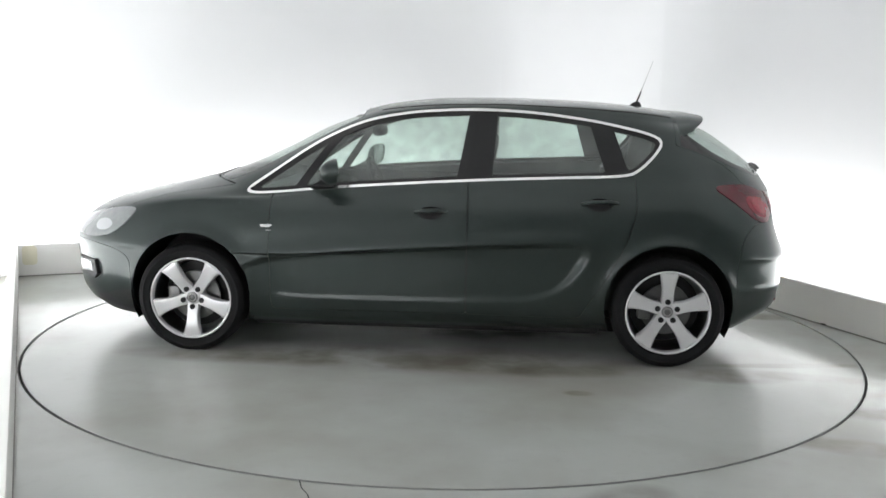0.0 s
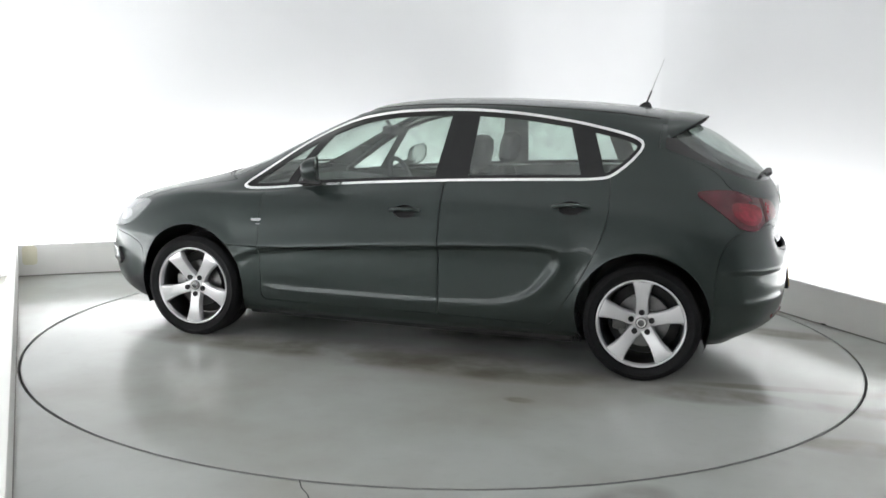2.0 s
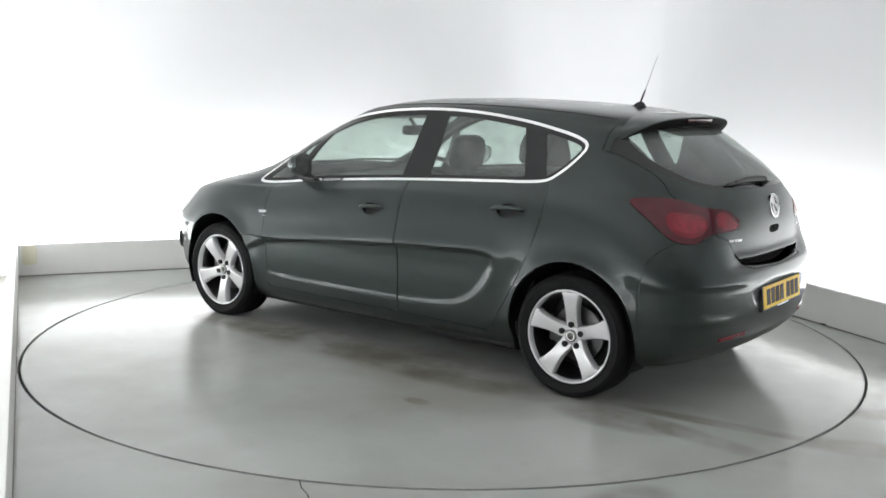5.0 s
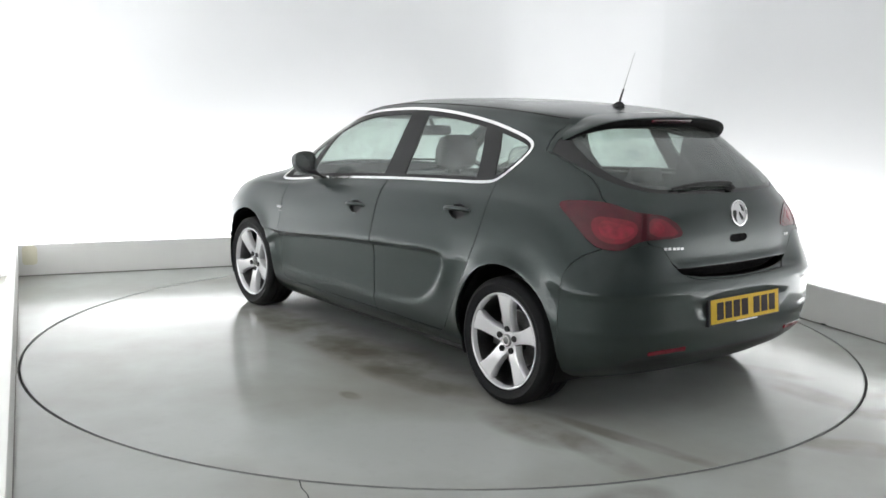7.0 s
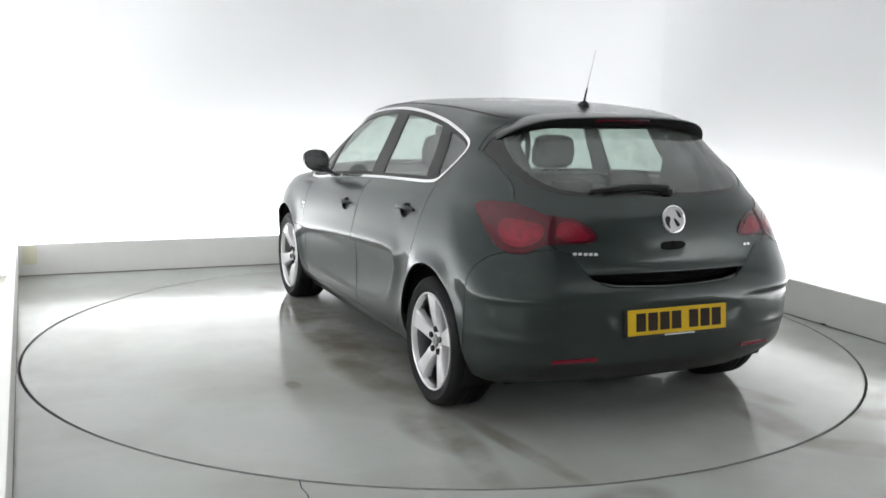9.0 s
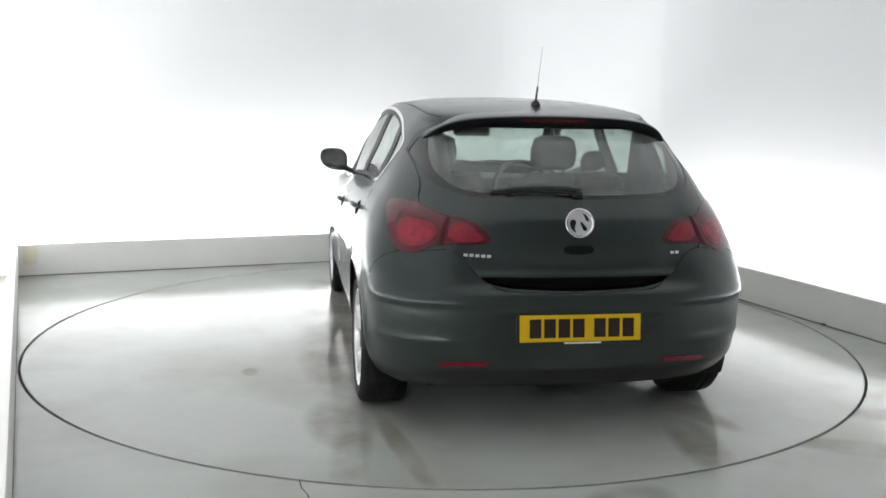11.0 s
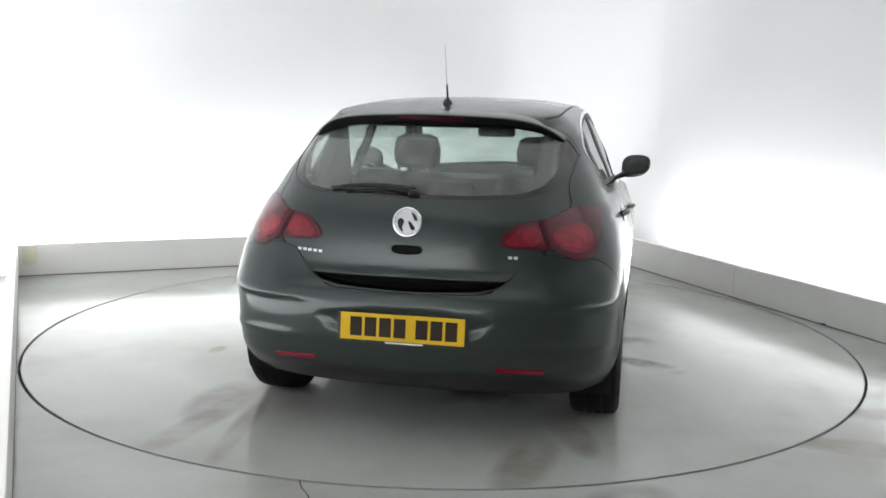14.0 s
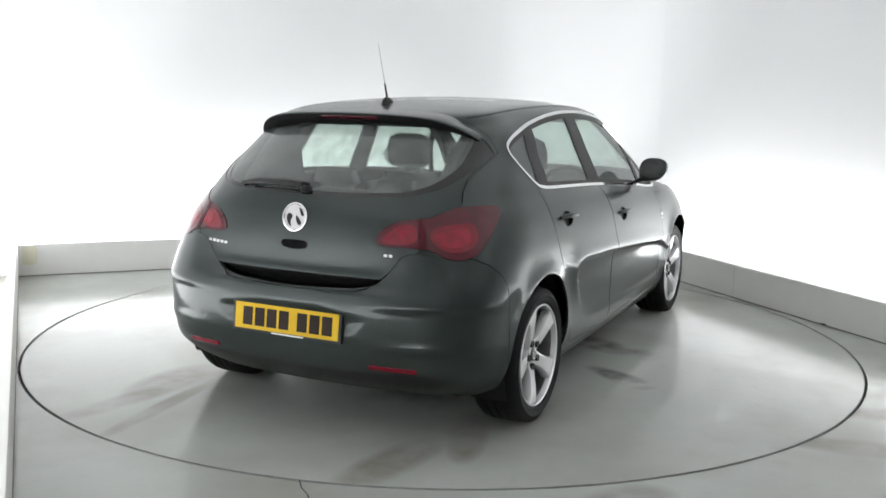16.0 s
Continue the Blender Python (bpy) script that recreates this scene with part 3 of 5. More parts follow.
class Shell:
    """The left half of the body: points, their normals and their place on the grid."""

    def __init__(self):
        key = np.array([outline(r) for r in ROWS])
        rows, vs = [], []
        n = len(ROWS)
        d = np.diff(key, axis=0)
        t = np.zeros_like(key)
        t[0], t[-1] = d[0], d[-1]
        same = d[:-1] * d[1:] > 0
        t[1:-1] = np.where(same, 2 * d[:-1] * d[1:] / np.where(same, d[:-1] + d[1:], 1), 0)
        for i in range(n - 1):
            for k in range(SUB + (i == n - 2)):
                s = k / SUB
                rows.append(key[i] * (1 + 2 * s) * (1 - s) ** 2 + t[i] * s * (1 - s) ** 2 + key[i + 1] * s * s * (3 - 2 * s) + t[i + 1] * s * s * (s - 1))
                vs.append(i + s)
        g = np.array(rows)
        x, y, z = g[..., 0].ravel(), g[..., 1].ravel(), g[..., 2].ravel()
        side = smoothstep(.45, .7, y)
        # pressed blade line in the doors, flared arches
        ds = signed(SICKLE, x, z)
        run = .020 + .004 * smoothstep(.52, .40, z) + .016 * smoothstep(-.45, -.80, x) * smoothstep(.66, .52, z)
        dent = smoothstep(0, 1, -ds / run) * (.0075 + .0055 * smoothstep(.36, .60, z)) * smoothstep(1.00, .74, x)
        ridge = .015 * np.where(ds > 0, np.exp(-(ds / .070) ** 2), np.exp(-(ds / .012) ** 2)) * smoothstep(.36, .55, z) * smoothstep(1.20, .95, x)
        flare = np.zeros_like(x)
        for cx, r in ((FRONT_AXLE, ARCH_F), (REAR_AXLE, ARCH_R)):
            da = np.hypot(x - cx, z - ARCH_Z) - r
            flare += (.014 * np.exp(-(da / .05) ** 2) + .006 * np.exp(-(da / .020) ** 2)) * smoothstep(.2, .4, z)
        dw = z - WING_LINE(x)
        crown = .009 * np.where(dw > 0, np.exp(-(dw / .05) ** 2), np.exp(-(dw / .022) ** 2)) * smoothstep(.86, 1.0, x) * smoothstep(1.85, 1.6, x)
        y = y + side * (flare + ridge + crown - dent)
        # pinch under the tailgate's lower edge and bumper step
        back = smoothstep(-1.75, -1.95, x)
        rear = smoothstep(-1.66, -1.86, x)
        across = smoothstep(.88, .60, y)
        well = smoothstep(0, .030, -signed(PLATE_WELL, y, z))

        def shoulder(zc, high, wide, under):
            """A crease: soft and leaning back above it, a short undercut below."""
            d = z - zc
            return np.where(d > 0, high * np.exp(-(d / wide) ** 2), (high + under) * np.exp(-(d / .014) ** 2) - under * np.exp(-(d / .07) ** 2))
        upper = rear * (.08 + .92 * smoothstep(.30, .66, y)) * shoulder(.612, .012, .055, .003)
        x = x - upper * across
        y = y + upper * (1 - across) * smoothstep(.5, .7, y)
        low = rear * smoothstep(.36, .60, y) * shoulder(.437, .007, .024, .002)
        # the tailgate leans in below a crease, down to its lip
        lean = .034 * np.clip((.957 - z) / .235, 0, 1) * smoothstep(.655, .685, z) * smoothstep(.60, .38, y) * smoothstep(-1.7, -1.85, x)
        x = x + lean
        x = x + back * .009 * well - low * across
        y = y + low * (1 - across) * smoothstep(.5, .7, y)
        # the bumper's foot tucks under
        tuck = smoothstep(.332, .21, z) * smoothstep(-1.70, -1.86, x)
        x = x + .055 * tuck
        z = z - .012 * tuck
        self.v = np.stack([x, y, z], 1)
        nu = g.shape[1]
        p = self.v.reshape(g.shape)
        du, dv = np.gradient(p, axis=1), np.gradient(p, axis=0)
        nn = np.cross(dv, du)
        nn /= np.linalg.norm(nn, axis=2, keepdims=True) + 1e-12
        nn = nn.reshape(-1, 3)
        bad = np.linalg.norm(nn, axis=1) < .5
        nn[bad] = (0, 0, 1)
        flip = (nn * np.stack([x * .25, y, z - .75], 1)).sum(1) < 0
        nn[flip] *= -1
        self.n = nn
        self.row = np.repeat(np.array(vs), nu)
        self.col = np.tile(np.arange(nu) / (nu - 1), g.shape[0])
        self.faces = []
        for j in range(g.shape[0] - 1):
            for i in range(nu - 1):
                a = j * nu + i
                self.faces.append((a, a + 1, a + nu + 1, a + nu))

    def cut(self, faces, f):
        """Splits faces along f = 0 into those where f is negative and the rest."""
        val = f(self)
        inside, outside, cache = [], [], {}
        v, n, row, col = [], [], [], []
        base = len(self.v)
        for fc in faces:
            q = [val[i] for i in fc]
            if max(q) <= 1e-7:
                inside.append(fc)
                continue
            if min(q) >= -1e-7:
                outside.append(fc)
                continue
            a, c = [], []
            for k, i in enumerate(fc):
                j = fc[(k + 1) % len(fc)]
                vi, vj = val[i], val[j]
                if vi <= 1e-7:
                    a.append(i)
                if vi >= -1e-7:
                    c.append(i)
                if (vi < -1e-7 and vj > 1e-7) or (vi > 1e-7 and vj < -1e-7):
                    e = (min(i, j), max(i, j))
                    if e not in cache:
                        s = val[e[0]] / (val[e[0]] - val[e[1]])
                        cache[e] = base + len(v)
                        v.append(self.v[e[0]] * (1 - s) + self.v[e[1]] * s)
                        n.append(self.n[e[0]] * (1 - s) + self.n[e[1]] * s)
                        row.append(self.row[e[0]] * (1 - s) + self.row[e[1]] * s)
                        col.append(self.col[e[0]] * (1 - s) + self.col[e[1]] * s)
                    a.append(cache[e])
                    c.append(cache[e])
            if len(a) > 2:
                inside.append(tuple(a))
            if len(c) > 2:
                outside.append(tuple(c))
        if v:
            self.v = np.concatenate([self.v, v])
            self.n = np.concatenate([self.n, n])
            self.row = np.concatenate([self.row, row])
            self.col = np.concatenate([self.col, col])
        return inside, outside

    def panel(self, name, faces, material, parent, side="both", offset=0.0, rim=0.012, label="", shift=None):
        """A panel with turned-in edges. side: left, right or both halves in one mesh."""
        ids = sorted({i for f in faces for i in f})
        new_id = {i: k for k, i in enumerate(ids)}
        v = self.v[ids] + self.n[ids] * offset
        n = self.n[ids]
        if shift is not None:
            v = shift(v)
        fs = [tuple(new_id[i] for i in f) for f in faces]
        # wind every face by its normal
        out = []
        for f in fs:
            a, b, c = v[f[0]], v[f[1]], v[f[2]]
            g = np.cross(b - a, c - a)
            if len(f) > 3:
                g = g + np.cross(c - a, v[f[3]] - a)
            out.append(f if g @ n[f[1]] >= 0 else f[::-1])
        fs = out
        if rim:
            count = {}
            for f in fs:
                for k in range(len(f)):
                    i, j = f[k], f[(k + 1) % len(f)]
                    count[(i, j)] = count.get((i, j), 0) + 1
            edge = [e for e in count if (e[1], e[0]) not in count and not (side == "both" and abs(v[e[0]][1]) < 1e-5 and abs(v[e[1]][1]) < 1e-5)]
            top, low, vv = {}, {}, list(v)
            for e in edge:
                for i in e:
                    if i not in top:
                        top[i] = len(vv)
                        vv.append(v[i])
                        low[i] = len(vv)
                        vv.append(v[i] - n[i] * rim)
            fs = fs + [(top[j], top[i], low[i], low[j]) for i, j in edge]
            v = np.array(vv)
        if side == "right":
            v = v * (1, -1, 1)
            fs = [f[::-1] for f in fs]
        elif side == "both":
            k = len(v)
            where, extra = {}, []
            for i in range(k):
                if abs(v[i][1]) < 1e-5:
                    where[i] = i
                else:
                    where[i] = k + len(extra)
                    extra.append(v[i] * (1, -1, 1))
            fs = fs + [tuple(where[i] for i in f)[::-1] for f in fs]
            v = np.concatenate([v, extra]) if extra else v
        return mesh_object(name, v, fs, material, parent, label)


def on_side(poly, lo=.35):
    return lambda s: np.where(s.v[:, 1] > lo, signed(poly, s.v[:, 0], s.v[:, 2]), 1.0)


def on_rear(poly, level=0.0):
    return lambda s: np.where(s.v[:, 0] < -1.2, signed(poly, s.v[:, 1], s.v[:, 2]) + level, 1.0)


def on_corner(poly, level=0.0):
    return lambda s: np.where(s.v[:, 0] < -1.2, signed(poly, s.v[:, 0] + s.v[:, 1], s.v[:, 2]) + level, 1.0)


def arches(s):
    x, y, z = s.v.T
    d = np.minimum(np.hypot(x - FRONT_AXLE, z - ARCH_Z) - ARCH_F, np.hypot(x - REAR_AXLE, z - ARCH_Z) - ARCH_R)
    return np.where(y > .40, d, 1.0)


def band(poly, half, view=on_side):
    f = view(poly)
    return lambda s: np.abs(f(s)) - half


def split_pair(s, faces, poly, car, name, material, gap=.0018, view=on_side):
    """Cuts a panel and its dark shut line out of faces; returns the panel and what is left."""
    f = view(poly)
    near, rest = s.cut(faces, lambda q: f(q) - gap)
    core, line = s.cut(near, lambda q: f(q) + gap)
    return core, line, rest


def connected(faces):
    """Groups of faces that hang together, the largest first."""
    root = {}

    def find(i):
        while root[i] != i:
            root[i] = root[root[i]]
            i = root[i]
        return i
    for f in faces:
        for i in f:
            root.setdefault(i, i)
            a, c = find(f[0]), find(i)
            root[c] = a
    groups = {}
    for f in faces:
        groups.setdefault(find(f[0]), []).append(f)
    return sorted(groups.values(), key=len, reverse=True)


def build_car():
    car = new("car")
    s = Shell()
    F = s.faces
    _, F = s.cut(F, arches)
    gaps = []
    # side glazing with its chrome surround
    f = on_side(DLO)
    dlo, F = s.cut(F, lambda q: f(q) - .004)
    inner, chrome = s.cut(dlo, lambda q: f(q) + .010)
    # panels of the sides and ends
    lamp, line, F = split_pair(s, F, LAMP, car, "tail_lamp", RED, .0010, on_corner)
    gaps += line
    bumper, line, F = split_pair(s, F, BUMPER, car, "rear_bumper", PAINT, .0016, on_corner)
    gaps += line
    below_roof = lambda poly: lambda q: np.maximum(np.maximum(on_rear(poly)(q), (q.row - 13.0) * .05), q.v[:, 0] + 1.37)
    gate, line, F = split_pair(s, F, GATE, car, "tailgate", PAINT, .0020, below_roof)
    gaps += line
    hlamp, line, F = split_pair(s, F, HEADLAMP, car, "headlamp", CLEAR, .0015)
    gaps += line
    fb = lambda q: np.where(q.v[:, 0] > 1.2, signed(FRONT_BUMPER, q.v[:, 0], q.v[:, 2]), 1.0)
    near, F = s.cut(F, lambda q: fb(q) - .0016)
    fbump, line = s.cut(near, lambda q: fb(q) + .0016)
    gaps += line
    fdoor, line, F = split_pair(s, F, FRONT_DOOR, car, "front_door", PAINT)
    gaps += line
    rdoor, line, F = split_pair(s, F, REAR_DOOR, car, "rear_door", PAINT)
    gaps += line
    screen_f = lambda q: np.where(q.v[:, 0] > .2, np.maximum(np.maximum(9.12 - q.row, q.row - 12.85) * .1, .893 - q.col), 1.0)
    screen, F = s.cut(F, screen_f)
    hood_f = lambda q: np.where(q.v[:, 0] > .8, np.maximum(np.maximum(6.4 - q.row, q.row - 9.05) * .1, q.v[:, 1] - .70), 1.0)
    near, F = s.cut(F, lambda q: hood_f(q) - .002)
    hood, line = s.cut(near, lambda q: hood_f(q) + .002)
    gaps += line
    wing, F = s.cut(F, lambda q: np.where(q.row < 9.3, .861 - q.v[:, 0], 1.0))
    sill, F = s.cut(F, lambda q: np.where((q.v[:, 2] < .5) & (np.abs(q.v[:, 0]) < 1.2), q.v[:, 2] - .2575, 1.0))
    for k, piece in enumerate(connected(F)):
        centred = any(abs(s.v[i][1]) < 1e-5 for f in piece for i in f)
        name = "body" if k == 0 else "filler_panel"
        for side in (("both",) if centred else ("left", "right")):
            s.panel(name, piece, PAINT, car, side)
    s.panel("shut_line", gaps, BLACK, car, offset=-.010, rim=0, label="dark shut lines between the panels")
    cell_h, _ = s.cut(hlamp, on_side(rounded([(1.94, .66), (1.93, .715), (1.83, .725), (1.80, .69), (1.86, .655)], 2)))
    for side in ("left", "right"):
        s.panel("front_wing", wing, PAINT, car, side)
        s.panel("sill", sill, PAINT, car, side)
        s.panel("window_trim", chrome, CHROME, car, side, offset=.004, rim=.012, label="slim chrome strip round the side windows")
        hl = s.panel("headlamp", hlamp, CLEAR, car, side, offset=.002, label="clear headlamp with a bright reflector")
        s.panel("projector", cell_h, LENS, hl, side, offset=.004, rim=.004, label="bright projector lens")
    s.panel("bonnet", hood, PAINT, car)
    s.panel("windscreen", screen, GLASS_SCREEN, car, offset=-.004, rim=0)
    lip_f, fbump = s.cut(fbump, lambda q: q.v[:, 2] - .292 - .06 * smoothstep(1.95, 1.70, q.v[:, 0]) + .02)
    fbp = s.panel("front_bumper", fbump, PAINT, car)
    s.panel("front_lip", lip_f, BLACK, fbp, label="black lip under the front bumper")
    # doors with windows, pillars
    def slanted(x0, z0, x1, z1):
        return lambda q: q.v[:, 0] - (x0 + (x1 - x0) * (q.v[:, 2] - z0) / (z1 - z0))

    core, frame_band = s.cut(inner, lambda q: f(q) + .030)
    cuts = [(.745, .94, .58, 1.18), (.690, .94, .525, 1.18), (-.164, 1.0, -.215, 1.31), (-.360, 1.01, -.378, 1.31), (-.980, 1.06, -.905, 1.29), (-1.105, 1.07, -1.035, 1.27)]
    pieces, rest = [], core
    for line in cuts:
        behind, ahead = s.cut(rest, slanted(*line))
        pieces.append(ahead)
        rest = behind
    pieces.append(rest)
    oval = lambda cx, cz: [(cx + .068 * math.cos(a), cz + .036 * math.sin(a)) for a in np.linspace(0, 2 * math.pi, 28, endpoint=False)]
    cup_f, fdoor = s.cut(fdoor, on_side(oval(-.030, .822)))
    cup_r, rdoor = s.cut(rdoor, on_side(oval(-.949, .888)))
    sail, post_a, glass_f, post_b, glass_r, post_c, glass_q = pieces
    for side in ("left", "right"):
        s.panel("pillar_trim", frame_band + post_b + post_a, BLACK, car, side, offset=-.006, rim=.01, label="black window frame and pillar")
        s.panel("quarter_window", glass_q, GLASS_REAR, car, side, offset=-.010, rim=0)
        s.panel("corner_window", sail, GLASS_REAR, car, side, offset=-.010, rim=0)
        s.panel("pillar_trim", post_c, BLACK, car, side, offset=-.006, rim=.01)
        fd = s.panel("front_door", fdoor, PAINT, car, side)
        s.panel("handle_recess", cup_f, BLACK, fd, side, offset=-.020, rim=-.020, label="dark hollow behind the door handle")
        s.panel("window", glass_f, GLASS, fd, side, offset=-.010, rim=0)
        rd = s.panel("rear_door", rdoor, PAINT, car, side)
        s.panel("handle_recess", cup_r, BLACK, rd, side, offset=-.020, rim=-.020, label="dark hollow behind the door handle")
        s.panel("window", glass_r, GLASS, rd, side, offset=-.010, rim=0)
    # tail
    pull = lambda v: v - np.stack([.011 * np.exp(-((v[:, 2] - .722) / .014) ** 2) * smoothstep(.56, .44, np.abs(v[:, 1])), 0 * v[:, 0], 0 * v[:, 0]], 1)
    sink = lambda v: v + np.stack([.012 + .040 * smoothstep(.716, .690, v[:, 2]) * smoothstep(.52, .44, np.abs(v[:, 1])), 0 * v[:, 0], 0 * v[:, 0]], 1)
    glass_all, gate = s.cut(gate, lambda q: np.maximum(on_rear(REAR_GLASS)(q), q.v[:, 0] + 1.40))
    pane, edge = s.cut(glass_all, on_rear(REAR_PANE))
    grip, gate = s.cut(gate, on_rear(rounded([(-.08, .848), (.055, .848), (.074, .842), (.066, .815), (.03, .806), (-.08, .806)], 2)))
    edge_of = on_rear(GATE)
    foot, gate = s.cut(gate, lambda q: np.minimum(q.v[:, 2] - .716, np.maximum(-.020 - edge_of(q), q.v[:, 2] - .80)))
    gt = s.panel("tailgate", gate, PAINT, car, rim=.02, shift=pull)
    # both recesses get their shade from a black colour
    s.panel("lower_recess", foot, SHADE_BLACK, gt, rim=.02, shift=sink, label="recess under the tailgate edge, its shade coloured in black")
    s.panel("grip_recess", grip, SHADE_BLACK, gt, offset=-.004, rim=-.004, label="hand grip recess with its shade coloured in black")
    s.panel("rear_window", pane, GLASS_REAR, gt, offset=-.004, rim=0)
    s.panel("window_border", edge, GLOSS_BLACK, gt, offset=-.003, rim=.008, label="black border of the rear glass")
    # the bumper is coloured black below this line
    low_band, bumper = s.cut(bumper, lambda q: q.v[:, 2] - .330 + .15 * smoothstep(-1.97, -1.78, q.v[:, 0]))
    rb = s.panel("rear_bumper", bumper, PAINT, car, rim=.03)
    s.panel("lower_band", low_band, BLACK, rb, rim=.03, label="black lower band along the bumper's foot")
    inner_l, outer_l = s.cut(lamp, lambda q: q.v[:, 0] + q.v[:, 1] + 1.335)
    def oval_at(cx, cz, hx, hz, lean=0.0):
        return [(cx + hx * math.cos(q) + lean * hz * math.sin(q), cz + hz * math.sin(q)) for q in np.linspace(0, 2 * math.pi, 40, endpoint=False)]

    cell_a, _ = s.cut(outer_l, on_corner(rounded([(-1.03, .944), (-1.17, .938), (-1.305, .922), (-1.318, .874), (-1.23, .828), (-1.10, .832), (-1.02, .88)], 2)))
    core_a, _ = s.cut(cell_a, on_corner(rounded([(-1.07, .918), (-1.12, .926), (-1.20, .912), (-1.285, .902), (-1.292, .876), (-1.22, .848), (-1.12, .850), (-1.07, .878)], 2)))
    cell_b, _ = s.cut(inner_l, on_corner(rounded([(-1.378, .940), (-1.47, .936), (-1.55, .893), (-1.582, .860), (-1.385, .858)], 1)))
    core_b, _ = s.cut(cell_b, on_corner(oval_at(-1.437, .896, .040, .026, .2)))
    waist, _ = s.cut(inner_l, lambda q: np.maximum(-1.372 - (q.v[:, 0] + q.v[:, 1]), .842 - q.v[:, 2]))
    for side in ("left", "right"):
        tl = s.panel("tail_lamp", outer_l, RED, car, side, offset=.003, rim=.02, label="red tail lamp wrapping round the rear corner")
        s.panel("inner_lamp", inner_l, RED, tl, side, offset=.003, rim=.02)
        ca = s.panel("lamp_cell", cell_a, RED_DEEP, tl, side, offset=.0042, rim=.004, label="brighter red lamp cell")
        s.panel("lamp_core", core_a, RED_CORE, ca, side, offset=.0056, rim=.003, label="bright red lamp centre")
        cb = s.panel("lamp_cell", cell_b, RED_DEEP, tl, side, offset=.0042, rim=.004)
        s.panel("lamp_core", core_b, RED_CORE, cb, side, offset=.0056, rim=.003, label="bright red lamp centre")
        s.panel("lamp_band", waist, RED_DARK, tl, side, offset=.0045, rim=.004, label="dark red strip between the lamp cells")
    return car, s, gt, rb


car, shell, tailgate, rear_bumper = build_car()
tagged(car, "dark grey metallic five-door hatchback with silver alloy wheels on the turntable", "car")


def rear_at(y, z):
    """The point of the body's tail at that place across and up, and its normal."""
    v = shell.v
    m = v[:, 0] < -1.45
    k = np.argmin(np.where(m, np.hypot(v[:, 1] - abs(y), v[:, 2] - z), 9))
    n = shell.n[k]
    return Vector((v[k][0], y, z)), Vector((n[0], n[1] if y >= 0 else -n[1], n[2])).normalized()


def side_at(x, z):
    v = shell.v
    m = v[:, 1] > .5
    k = np.argmin(np.where(m, np.hypot(v[:, 0] - x, v[:, 2] - z), 9))
    return float(v[k][1])


def roof_at(x, y):
    """The roof's height over a place, from its nearest points."""
    v = shell.v
    d = np.where((shell.row > 11.0) & (v[:, 0] > -1.50), (v[:, 0] - x) ** 2 + (v[:, 1] - abs(y)) ** 2, 9)
    k = np.argpartition(d, 6)[:6]
    w = 1 / (d[k] + 1e-5)
    return float((v[k][:, 2] * w).sum() / w.sum())


def on_normal(p, n, up=(0, 0, 1)):
    """A pose at p whose y axis is n and whose z axis is about up."""
    n = Vector(n).normalized()
    x = n.cross(Vector(up)).normalized()
    z = x.cross(n)
    return Matrix.Translation(p) @ Matrix((x, n, z)).transposed().to_4x4()


# ---- wheels ----


